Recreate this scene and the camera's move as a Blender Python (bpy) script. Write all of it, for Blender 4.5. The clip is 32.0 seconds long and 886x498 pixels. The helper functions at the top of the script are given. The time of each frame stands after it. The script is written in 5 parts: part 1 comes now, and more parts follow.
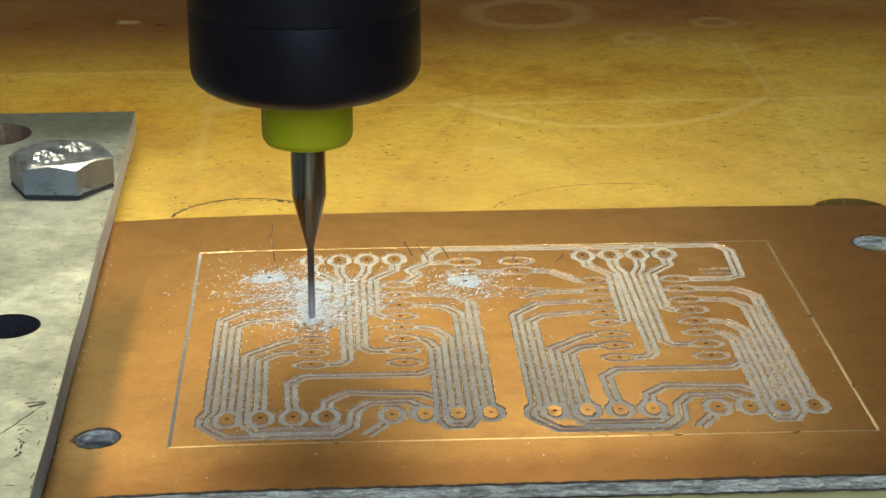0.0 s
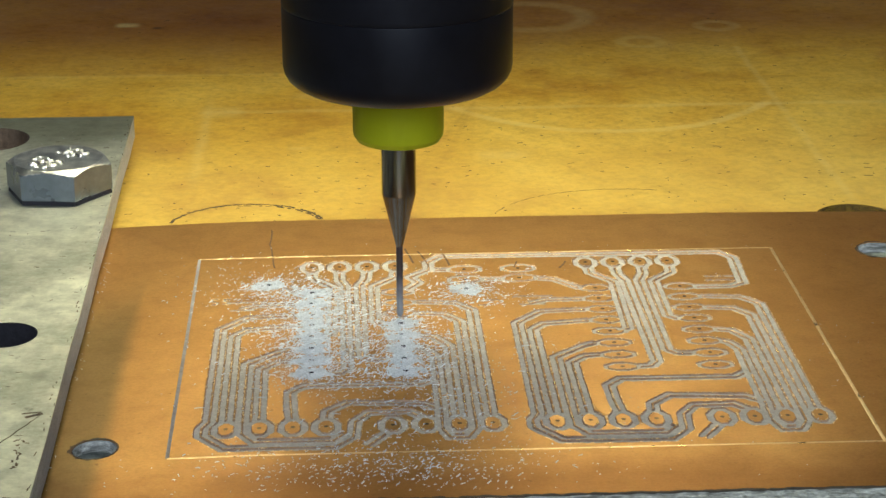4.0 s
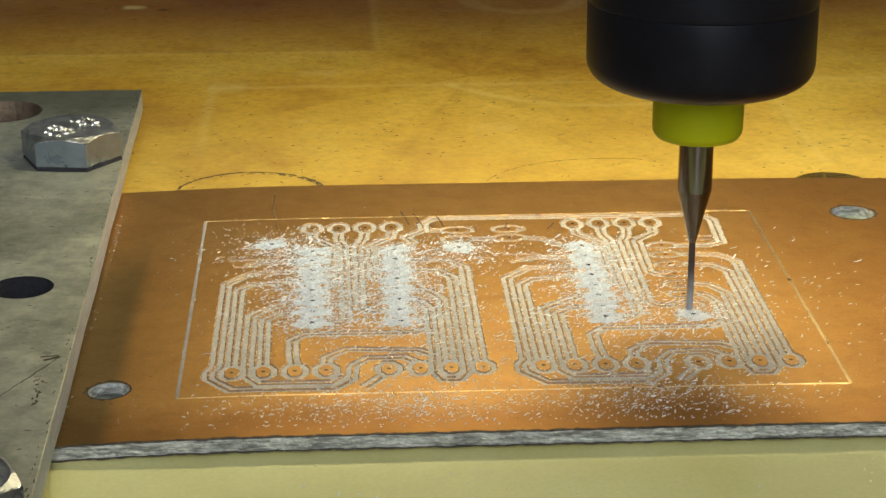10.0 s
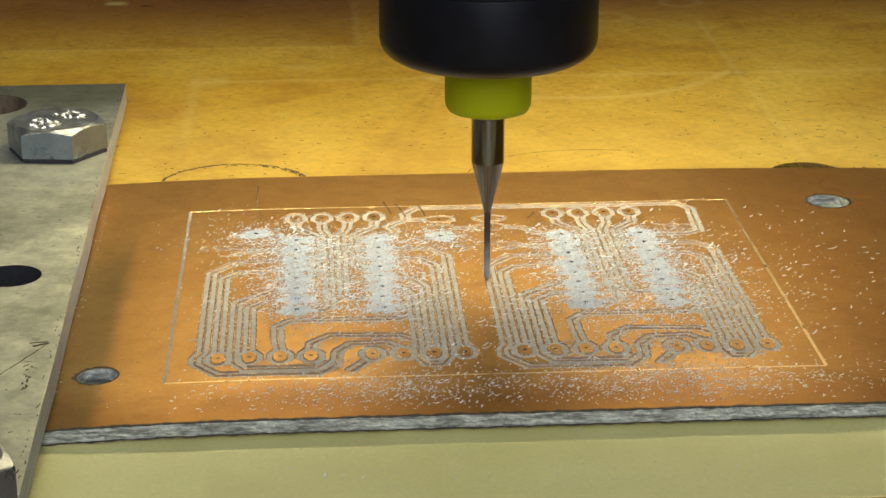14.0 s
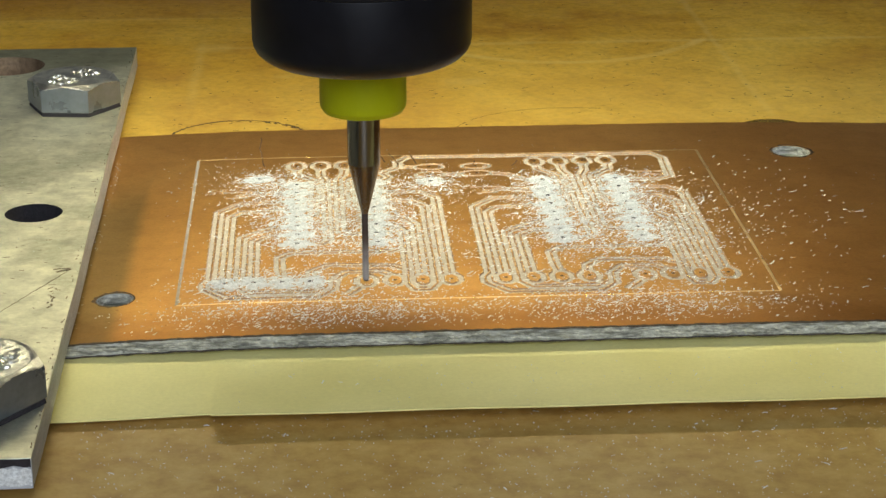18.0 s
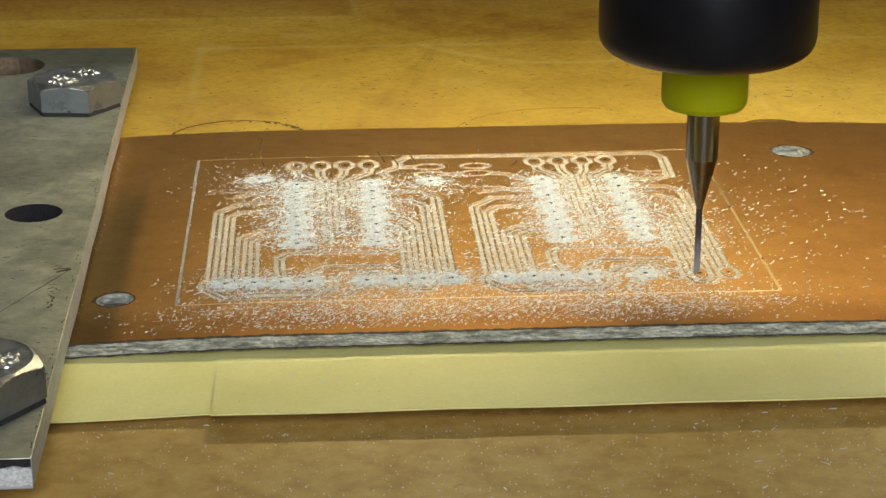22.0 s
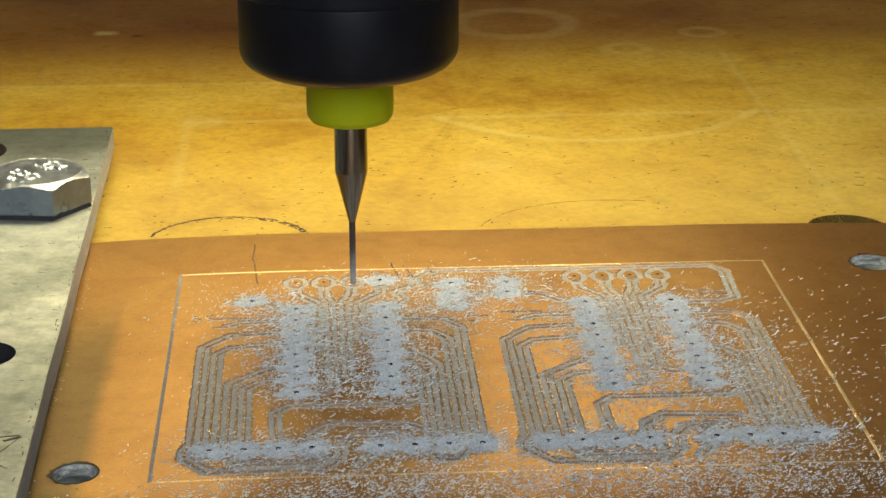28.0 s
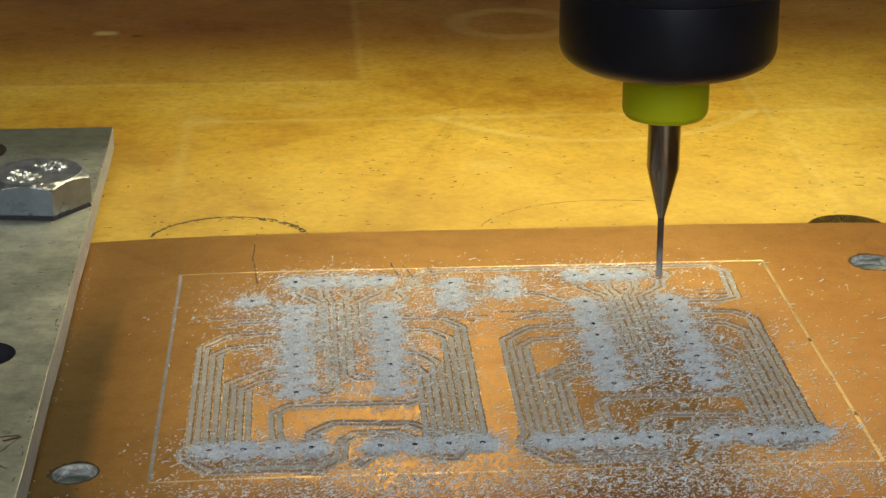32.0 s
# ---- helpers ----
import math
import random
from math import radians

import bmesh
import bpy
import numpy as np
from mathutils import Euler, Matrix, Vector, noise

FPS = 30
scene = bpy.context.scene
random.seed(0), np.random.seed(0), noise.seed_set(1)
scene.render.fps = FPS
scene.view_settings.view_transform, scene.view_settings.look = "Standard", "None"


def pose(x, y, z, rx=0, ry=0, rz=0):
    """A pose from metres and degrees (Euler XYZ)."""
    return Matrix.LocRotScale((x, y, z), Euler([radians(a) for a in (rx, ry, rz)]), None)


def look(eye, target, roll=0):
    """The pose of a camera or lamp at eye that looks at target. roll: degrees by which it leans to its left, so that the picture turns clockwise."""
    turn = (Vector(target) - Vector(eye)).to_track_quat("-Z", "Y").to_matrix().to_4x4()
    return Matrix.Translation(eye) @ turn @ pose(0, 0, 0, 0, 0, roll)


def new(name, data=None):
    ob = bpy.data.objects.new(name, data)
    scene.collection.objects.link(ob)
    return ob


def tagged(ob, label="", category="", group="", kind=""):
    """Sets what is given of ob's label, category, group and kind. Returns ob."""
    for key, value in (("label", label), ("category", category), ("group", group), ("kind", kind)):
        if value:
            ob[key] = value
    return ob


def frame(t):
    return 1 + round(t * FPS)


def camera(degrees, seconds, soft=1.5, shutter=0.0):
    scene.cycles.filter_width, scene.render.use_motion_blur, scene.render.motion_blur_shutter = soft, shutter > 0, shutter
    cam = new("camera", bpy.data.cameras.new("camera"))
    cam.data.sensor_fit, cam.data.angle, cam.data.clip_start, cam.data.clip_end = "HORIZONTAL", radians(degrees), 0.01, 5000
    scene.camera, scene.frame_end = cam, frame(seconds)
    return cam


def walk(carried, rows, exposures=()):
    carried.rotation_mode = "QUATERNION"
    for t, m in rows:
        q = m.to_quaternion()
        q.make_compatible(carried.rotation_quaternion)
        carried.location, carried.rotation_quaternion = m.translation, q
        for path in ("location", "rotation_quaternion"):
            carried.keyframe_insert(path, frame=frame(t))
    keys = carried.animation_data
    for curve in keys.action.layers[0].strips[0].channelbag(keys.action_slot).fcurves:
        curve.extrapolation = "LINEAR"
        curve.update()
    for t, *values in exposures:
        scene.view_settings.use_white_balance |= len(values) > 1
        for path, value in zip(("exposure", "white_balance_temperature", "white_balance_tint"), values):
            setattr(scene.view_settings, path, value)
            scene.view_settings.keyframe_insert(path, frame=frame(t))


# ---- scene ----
MM = 0.001


def eye(x, y, z, view):
    """Camera pose from millimetres and yaw, pitch, roll in degrees."""
    yaw, pitch, roll = (radians(a) for a in view)
    e = Vector((x, y, z)) * MM
    ahead = Vector((-math.sin(yaw) * math.cos(pitch), math.cos(yaw) * math.cos(pitch), math.sin(pitch)))
    return look(e, e + ahead, view[2])


VIEW_A = (-3.091, -20.023, -0.083)
VIEW_B = (-3.734, -19.988, -0.068)
VIEW_T = (-3.413, -20.026, -0.094)
WAY = [
    (0, eye(13.13, -179.62, 65.34, VIEW_A)),
    (0.32, eye(13.13, -181.96, 65.27, VIEW_A)),
    (0.42, eye(13.13, -181.96, 65.27, VIEW_A)),
    (0.5, eye(13.13, -182.12, 65.31, VIEW_A)),
    (0.69, eye(13.13, -184.50, 65.29, VIEW_A)),
    (0.88, eye(13.13, -184.50, 65.29, VIEW_A)),
    (1, eye(13.13, -186.05, 65.28, VIEW_A)),
    (1.16, eye(13.13, -187.04, 65.31, VIEW_A)),
    (1.25, eye(13.13, -187.04, 65.31, VIEW_A)),
    (1.43, eye(13.13, -189.58, 65.33, VIEW_A)),
    (1.5, eye(13.13, -189.58, 65.25, VIEW_A)),
    (1.62, eye(13.13, -189.58, 65.33, VIEW_A)),
    (2, eye(13.13, -189.58, 65.25, VIEW_A)),
    (2.2, eye(13.13, -189.58, 65.33, VIEW_A)),
    (2.39, eye(13.13, -189.58, 65.33, VIEW_A)),
    (2.5, eye(13.13, -188.21, 65.26, VIEW_A)),
    (2.67, eye(13.13, -187.04, 65.31, VIEW_A)),
    (2.76, eye(13.13, -187.04, 65.31, VIEW_A)),
    (3, eye(13.13, -184.62, 65.29, VIEW_A)),
    (3.12, eye(13.13, -184.50, 65.29, VIEW_A)),
    (3.3, eye(13.13, -181.96, 65.27, VIEW_A)),
    (3.4, eye(13.13, -181.96, 65.27, VIEW_A)),
    (3.5, eye(13.13, -181.95, 65.31, VIEW_A)),
    (3.67, eye(13.13, -179.42, 65.25, VIEW_A)),
    (3.86, eye(13.13, -179.42, 65.25, VIEW_A)),
    (4, eye(13.13, -177.76, 65.35, VIEW_A)),
    (4.13, eye(13.13, -176.88, 65.25, VIEW_A)),
    (4.22, eye(13.13, -176.88, 65.25, VIEW_A)),
    (4.4, eye(13.13, -174.34, 65.25, VIEW_A)),
    (4.5, eye(13.13, -174.55, 65.38, VIEW_A)),
    (4.59, eye(13.13, -174.34, 65.25, VIEW_A)),
    (4.77, eye(13.13, -171.80, 65.25, VIEW_A)),
    (6.42, eye(13.13, -171.80, 65.25, VIEW_A)),
    (6.5, eye(13.13, -172.11, 65.40, VIEW_A)),
    (6.69, eye(13.13, -174.34, 65.25, VIEW_A)),
    (6.88, eye(13.13, -174.34, 65.25, VIEW_A)),
    (7, eye(13.13, -175.85, 65.37, VIEW_A)),
    (7.15, eye(13.13, -176.88, 65.25, VIEW_A)),
    (7.24, eye(13.13, -176.88, 65.25, VIEW_A)),
    (7.42, eye(13.13, -179.42, 65.25, VIEW_A)),
    (7.5, eye(13.13, -179.52, 65.34, VIEW_A)),
    (7.61, eye(13.13, -179.42, 65.25, VIEW_A)),
    (7.79, eye(13.13, -181.96, 65.27, VIEW_A)),
    (7.89, eye(13.13, -181.96, 65.27, VIEW_A)),
    (8, eye(13.13, -182.18, 65.31, VIEW_A)),
    (8.15, eye(13.13, -184.50, 65.29, VIEW_A)),
    (8.34, eye(13.13, -184.50, 65.29, VIEW_A)),
    (8.5, eye(13.13, -186.28, 65.28, VIEW_A)),
    (8.62, eye(13.13, -187.04, 65.31, VIEW_A)),
    (8.71, eye(13.13, -187.04, 65.31, VIEW_A)),
    (8.89, eye(13.13, -189.58, 65.33, VIEW_A)),
    (9, eye(13.13, -189.59, 65.25, VIEW_A)),
    (9.08, eye(13.13, -189.58, 65.33, VIEW_A)),
    (9.5, eye(13.13, -189.59, 65.25, VIEW_A)),
    (9.7, eye(13.13, -189.58, 65.33, VIEW_A)),
    (9.89, eye(13.13, -189.58, 65.33, VIEW_A)),
    (10, eye(13.13, -188.31, 65.26, VIEW_A)),
    (10.5, eye(13.04, -190.46, 65.24, VIEW_T)),
    (11, eye(12.64, -190.25, 65.11, VIEW_B)),
    (11.17, eye(12.63, -187.82, 65.14, VIEW_B)),
    (11.36, eye(12.63, -187.82, 65.14, VIEW_B)),
    (11.5, eye(12.64, -186.13, 65.15, VIEW_B)),
    (11.64, eye(12.63, -185.28, 65.16, VIEW_B)),
    (11.73, eye(12.63, -185.28, 65.16, VIEW_B)),
    (11.9, eye(12.63, -182.74, 65.18, VIEW_B)),
    (12, eye(12.64, -182.96, 65.18, VIEW_B)),
    (12.09, eye(12.63, -182.74, 65.18, VIEW_B)),
    (12.27, eye(12.63, -180.20, 65.20, VIEW_B)),
    (12.37, eye(12.63, -180.20, 65.20, VIEW_B)),
    (12.5, eye(12.64, -180.72, 65.20, VIEW_B)),
    (13, eye(12.64, -184.28, 65.17, VIEW_B)),
    (13.5, eye(12.64, -187.61, 65.14, VIEW_B)),
    (14, eye(12.64, -191.34, 65.10, VIEW_B)),
    (14.5, eye(12.64, -194.78, 65.07, VIEW_B)),
    (15, eye(12.64, -198.45, 65.04, VIEW_B)),
    (15.5, eye(12.64, -201.99, 65.01, VIEW_B)),
    (16.32, eye(12.63, -208.10, 64.96, VIEW_B)),
    (17.29, eye(12.63, -208.10, 64.96, VIEW_B)),
    (17.42, eye(12.63, -207.89, 64.96, VIEW_B)),
    (22.64, eye(12.63, -207.89, 64.96, VIEW_B)),
    (23, eye(12.64, -203.36, 65.00, VIEW_B)),
    (23.5, eye(12.64, -198.27, 65.04, VIEW_B)),
    (24, eye(12.64, -193.10, 65.09, VIEW_B)),
    (24.5, eye(12.64, -187.97, 65.13, VIEW_B)),
    (25, eye(12.64, -182.86, 65.18, VIEW_B)),
    (25.5, eye(12.64, -177.82, 65.23, VIEW_B)),
    (25.65, eye(12.63, -177.30, 65.23, VIEW_B)),
    (25.74, eye(12.63, -177.30, 65.23, VIEW_B)),
    (25.9, eye(12.63, -174.80, 65.25, VIEW_B)),
    (26.64, eye(12.63, -174.80, 65.25, VIEW_B)),
    (26.8, eye(12.63, -177.40, 65.23, VIEW_B)),
    (26.99, eye(12.63, -177.40, 65.23, VIEW_B)),
    (27.5, eye(12.64, -174.29, 65.26, VIEW_B)),
    (27.65, eye(12.63, -174.04, 65.26, VIEW_B)),
    (32, eye(12.64, -174.04, 65.26, VIEW_B)),
]
EXPOSURES = ((0.0, -0.02, 5750, 10), (4.0, 0.0, 5850, 10), (7.0, 0.02, 6200, 10), (11.0, 0.05, 6600, 10), (15.0, 0.05, 6600, 10), (20.0, 0.02, 6500, 10), (24.0, 0.07, 7200, 10), (25.5, 0.06, 6550, 10), (28.0, 0.04, 6450, 10), (31.0, -0.05, 6550, 10), (32.0, -0.06, 6600, 10))
LED_STRENGTH = 21.5

cam = camera(24.685, 32.0, soft=1.5)
walk(cam, WAY, EXPOSURES)

# ---- world and lights ----
world = bpy.data.worlds.new("room_air")
scene.world = world
world.use_nodes = True
world.node_tree.nodes["Background"].inputs[0].default_value = (0.5, 0.62, 0.8, 1)
world.node_tree.nodes["Background"].inputs[1].default_value = 0.06


def area(name, where, target, sx, sy, power, colour):
    data = bpy.data.lights.new(name, "AREA")
    data.shape, data.size, data.size_y, data.energy, data.color = "RECTANGLE", sx, sy, power, colour
    ob = new(name, data)
    ob.matrix_world = look(where, target)
    return ob


area("window_daylight", (0.05, -1.46, 0.75), (0.02, 0.0, 0.0), 0.5, 0.9, 16.0, (0.80, 0.89, 1.0))


# ---- materials ----
def shader(name):
    m = bpy.data.materials.new(name)
    m.use_nodes = True
    nt = m.node_tree
    return m, nt, nt.nodes["Principled BSDF"]


def tex(nt, kind, scale, detail=6, rough=0.6, stretch=(1, 1, 1), coords="Object", turn=0.0):
    co = nt.nodes.new("ShaderNodeTexCoord")
    mp = nt.nodes.new("ShaderNodeMapping")
    mp.inputs["Scale"].default_value = stretch
    mp.inputs["Rotation"].default_value = (0, 0, turn)
    nt.links.new(co.outputs[coords], mp.inputs[0])
    n = nt.nodes.new("ShaderNodeTexNoise" if kind == "noise" else "ShaderNodeTexVoronoi")
    n.inputs["Scale"].default_value = scale
    if kind == "noise":
        n.inputs["Detail"].default_value, n.inputs["Roughness"].default_value = detail, rough
    nt.links.new(mp.outputs[0], n.inputs["Vector"])
    return n.outputs["Fac" if kind == "noise" else "Distance"]


def ramp(nt, src, stops):
    r = nt.nodes.new("ShaderNodeValToRGB")
    el = r.color_ramp.elements
    while len(el) < len(stops):
        el.new(0.5)
    for e, (p, c) in zip(el, stops):
        e.position, e.color = p, (*c, 1)
    nt.links.new(src, r.inputs[0])
    return r.outputs[0]


def mix(nt, a, b, fac, how="MIX"):
    n = nt.nodes.new("ShaderNodeMixRGB")
    n.blend_type = how
    for sock, v in zip((1, 2, 0), (a, b, fac)):
        if isinstance(v, (int, float)):
            n.inputs[sock].default_value = v if sock == 0 else (v, v, v, 1)
        elif isinstance(v, tuple):
            n.inputs[sock].default_value = (*v, 1)
        else:
            nt.links.new(v, n.inputs[sock])
    return n.outputs[0]


def bump(nt, bsdf, src, strength, dist):
    b = nt.nodes.new("ShaderNodeBump")
    b.inputs["Strength"].default_value, b.inputs["Distance"].default_value = strength, dist
    nt.links.new(src, b.inputs["Height"])
    nt.links.new(b.outputs[0], bsdf.inputs["Normal"])


def surface(name, lo, hi, rough, metal=0.0, scale=300, fine=3000, fine_amt=0.3, bumpy=0.2, bump_mm=0.05, stretch=(1, 1, 1), rough_var=0.15, turn=0.0, island=0.0, coat=0.0, tight=0.2):
    """Two colours mixed by broad noise, broken up by fine grain; roughness varies; fine bump."""
    m, nt, b = shader(name)
    big = tex(nt, "noise", scale, 5, 0.6, stretch, turn=turn)
    small = tex(nt, "noise", fine, 4, 0.65, stretch, turn=turn)
    base = ramp(nt, big, [(0.5 - tight, lo), (0.5 + tight, hi)])
    grain = ramp(nt, small, [(0.25, (1 - fine_amt,) * 3), (0.75, (1 + fine_amt * 0.6,) * 3)])
    col = mix(nt, base, grain, 1.0, "MULTIPLY")
    if island:
        g = nt.nodes.new("ShaderNodeNewGeometry")
        col = mix(nt, col, ramp(nt, g.outputs["Random Per Island"], [(0.0, (1 - island,) * 3), (1.0, (1 + island * 0.5,) * 3)]), 1.0, "MULTIPLY")
    nt.links.new(col, b.inputs["Base Color"])
    rr = ramp(nt, big, [(0.3, (rough - rough_var,) * 3), (0.7, (min(rough + rough_var, 1),) * 3)])
    nt.links.new(rr, b.inputs["Roughness"])
    b.inputs["Metallic"].default_value = metal
    b.inputs["Coat Weight"].default_value = coat
    b.inputs["Coat Roughness"].default_value = 0.25
    if bumpy:
        bump(nt, b, small, bumpy, bump_mm * MM)
    return m


def math_node(nt, op, a, b=0.0):
    n = nt.nodes.new("ShaderNodeMath")
    n.operation = op
    for k, v in enumerate((a, b)):
        if isinstance(v, (int, float)):
            n.inputs[k].default_value = v
        else:
            nt.links.new(v, n.inputs[k])
    return n.outputs[0]


def span(nt, src, lo, hi):
    n = nt.nodes.new("ShaderNodeMapRange")
    n.interpolation_type = "SMOOTHSTEP"
    n.inputs[1].default_value, n.inputs[2].default_value = lo, hi
    nt.links.new(src, n.inputs[0])
    return n.outputs[0]


def bed_material():
    """Varnished, worn yellow wood with grain, dirt specks, brown stains and old ruled lines and rings."""
    m, nt, b = shader("varnished_wood")
    co = nt.nodes.new("ShaderNodeTexCoord")
    wob = nt.nodes.new("ShaderNodeTexNoise")
    wob.inputs["Scale"].default_value = 160
    nt.links.new(co.outputs["Object"], wob.inputs["Vector"])
    shift = nt.nodes.new("ShaderNodeVectorMath")
    shift.operation = "SCALE"
    shift.inputs["Scale"].default_value = 0.9 * MM
    nt.links.new(wob.outputs["Color"], shift.inputs[0])
    moved = nt.nodes.new("ShaderNodeVectorMath")
    nt.links.new(co.outputs["Object"], moved.inputs[0])
    nt.links.new(shift.outputs[0], moved.inputs[1])
    sep = nt.nodes.new("ShaderNodeSeparateXYZ")
    nt.links.new(moved.outputs[0], sep.inputs[0])

    def ring(cx, cy, r, w):
        d = nt.nodes.new("ShaderNodeVectorMath")
        d.operation = "DISTANCE"
        d.inputs[1].default_value = ((cx - 29.5) * MM, (cy - 59.5) * MM, 0)
        nt.links.new(moved.outputs[0], d.inputs[0])
        off = math_node(nt, "ABSOLUTE", math_node(nt, "SUBTRACT", d.outputs["Value"], r * MM))
        return span(nt, off, w * MM, w * 0.25 * MM)

    def within(axis, lo, hi, soft):
        o = 29.5 if axis == 0 else 59.5
        return math_node(nt, "MULTIPLY", span(nt, sep.outputs[axis], (lo - o - soft) * MM, (lo - o + soft) * MM), span(nt, sep.outputs[axis], (hi - o + soft) * MM, (hi - o - soft) * MM))

    def bar(x0, x1, y0, y1, soft=0.5):
        return math_node(nt, "MULTIPLY", within(0, x0, x1, soft), within(1, y0, y1, soft))

    stain = tex(nt, "noise", 34, 7, 0.66)
    blot = tex(nt, "noise", 130, 7, 0.72)
    speck = tex(nt, "noise", 560, 3, 0.5)
    fibre = tex(nt, "noise", 1100, 5, 0.75, (0.8, 0.8, 1))
    col = ramp(nt, stain, [(0.33, (0.44, 0.20, 0.009)), (0.47, (0.63, 0.352, 0.024)), (0.66, (0.77, 0.492, 0.060))])
    mottle = tex(nt, "noise", 300, 5, 0.7)
    col = mix(nt, col, ramp(nt, mottle, [(0.32, (0.78, 0.72, 0.62)), (0.5, (1, 1, 1)), (0.68, (1.08, 1.1, 1.16))]), 0.6, "MULTIPLY")
    col = mix(nt, col, ramp(nt, fibre, [(0.36, (0.66, 0.60, 0.52)), (0.56, (1.08, 1.08, 1.08))]), 0.5, "MULTIPLY")
    col = mix(nt, col, ramp(nt, blot, [(0.26, (0.52, 0.42, 0.3)), (0.42, (1, 1, 1)), (0.62, (1, 1, 1)), (0.74, (1.12, 1.16, 1.3))]), 0.7, "MULTIPLY")
    stained = [bar(-40, 18.2, 73.6, 140, 0.6), bar(24, 40, 72, 150, 4), math_node(nt, "MULTIPLY", bar(-5, 9, 19, 32, 4), ramp(nt, blot, [(0.4, (1, 1, 1)), (0.6, (0, 0, 0))]))]
    for k, mask in zip((0.5, 0.25, 0.9), stained):
        col = mix(nt, col, mix(nt, col, (0.72, 0.57, 0.36), 1.0, "MULTIPLY"), math_node(nt, "MULTIPLY", mask, k))
    # lamp falloff put into the colour: darker at the back, paler round the board
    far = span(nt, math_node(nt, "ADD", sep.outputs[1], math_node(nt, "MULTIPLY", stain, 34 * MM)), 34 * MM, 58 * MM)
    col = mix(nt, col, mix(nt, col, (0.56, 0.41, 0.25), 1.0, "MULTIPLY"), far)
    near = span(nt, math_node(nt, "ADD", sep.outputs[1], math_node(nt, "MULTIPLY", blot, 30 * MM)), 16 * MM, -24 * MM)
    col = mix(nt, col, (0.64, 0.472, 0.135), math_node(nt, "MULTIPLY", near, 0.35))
    # browner tone for the wood in front of the paper
    front_wood = span(nt, sep.outputs[1], -112 * MM, -116 * MM)
    col = mix(nt, col, ramp(nt, mottle, [(0.3, (0.34, 0.19, 0.058)), (0.5, (0.49, 0.315, 0.108)), (0.7, (0.60, 0.42, 0.175))]), math_node(nt, "MULTIPLY", front_wood, 0.75))
    worn = [(ring(40.5, 102.5, 8.0, 2.2), 0.22), (ring(54.2, 87.3, 2.7, 1.2), 0.22), (ring(66.0, 95.7, 2.5, 1.2), 0.2),
            (math_node(nt, "MULTIPLY", ring(46.0, 67.5, 21.8, 1.1), within(1, 40, 57, 1.5)), 0.45),
            (bar(-3, 90, 55.6, 56.8), 0.35), (math_node(nt, "MULTIPLY", within(0, -2.9, -1.9, 0.5), within(1, 30, 60, 6)), 0.28), (bar(66.1, 66.9, 19.5, 84, 0.3), 0.25),
            (bar(18.0, 19.0, 73, 140), 0.15), (bar(-40, 18.0, 73.0, 74.0), 0.18), (bar(-17.4, -14.4, 99.6, 101.6, 0.8), 0.7), (bar(-3, 1.5, 54, 58.5, 1.2), 0.3), (bar(8, 13, 61.5, 64, 1.2), 0.25), (bar(29, 34, 36.0, 38.5, 1.5), 0.35), (bar(7.5, 9.5, 40.5, 41.5, 0.6), 0.35)]
    broken = ramp(nt, tex(nt, "noise", 240, 4, 0.7), [(0.3, (0.35,) * 3), (0.6, (1,) * 3)])
    for mask, k in worn:
        col = mix(nt, col, (0.82, 0.64, 0.22), math_node(nt, "MULTIPLY", math_node(nt, "MULTIPLY", mask, k), broken))
    col = mix(nt, col, mix(nt, col, (0.25, 0.16, 0.1), 1.0, "MULTIPLY"), bar(-12.4, -11.2, 98.4, 99.4, 0.5))
    col = mix(nt, col, ramp(nt, speck, [(0.24, (0.35, 0.27, 0.2)), (0.31, (1, 1, 1))]), 0.6, "MULTIPLY")
    b.inputs["Specular IOR Level"].default_value = 0.22
    nt.links.new(col, b.inputs["Base Color"])
    nt.links.new(ramp(nt, blot, [(0.3, (0.58, 0.58, 0.58)), (0.7, (0.40, 0.40, 0.40))]), b.inputs["Roughness"])
    bump(nt, b, tex(nt, "noise", 900, 4, 0.6), 0.25, 0.06 * MM)
    return m


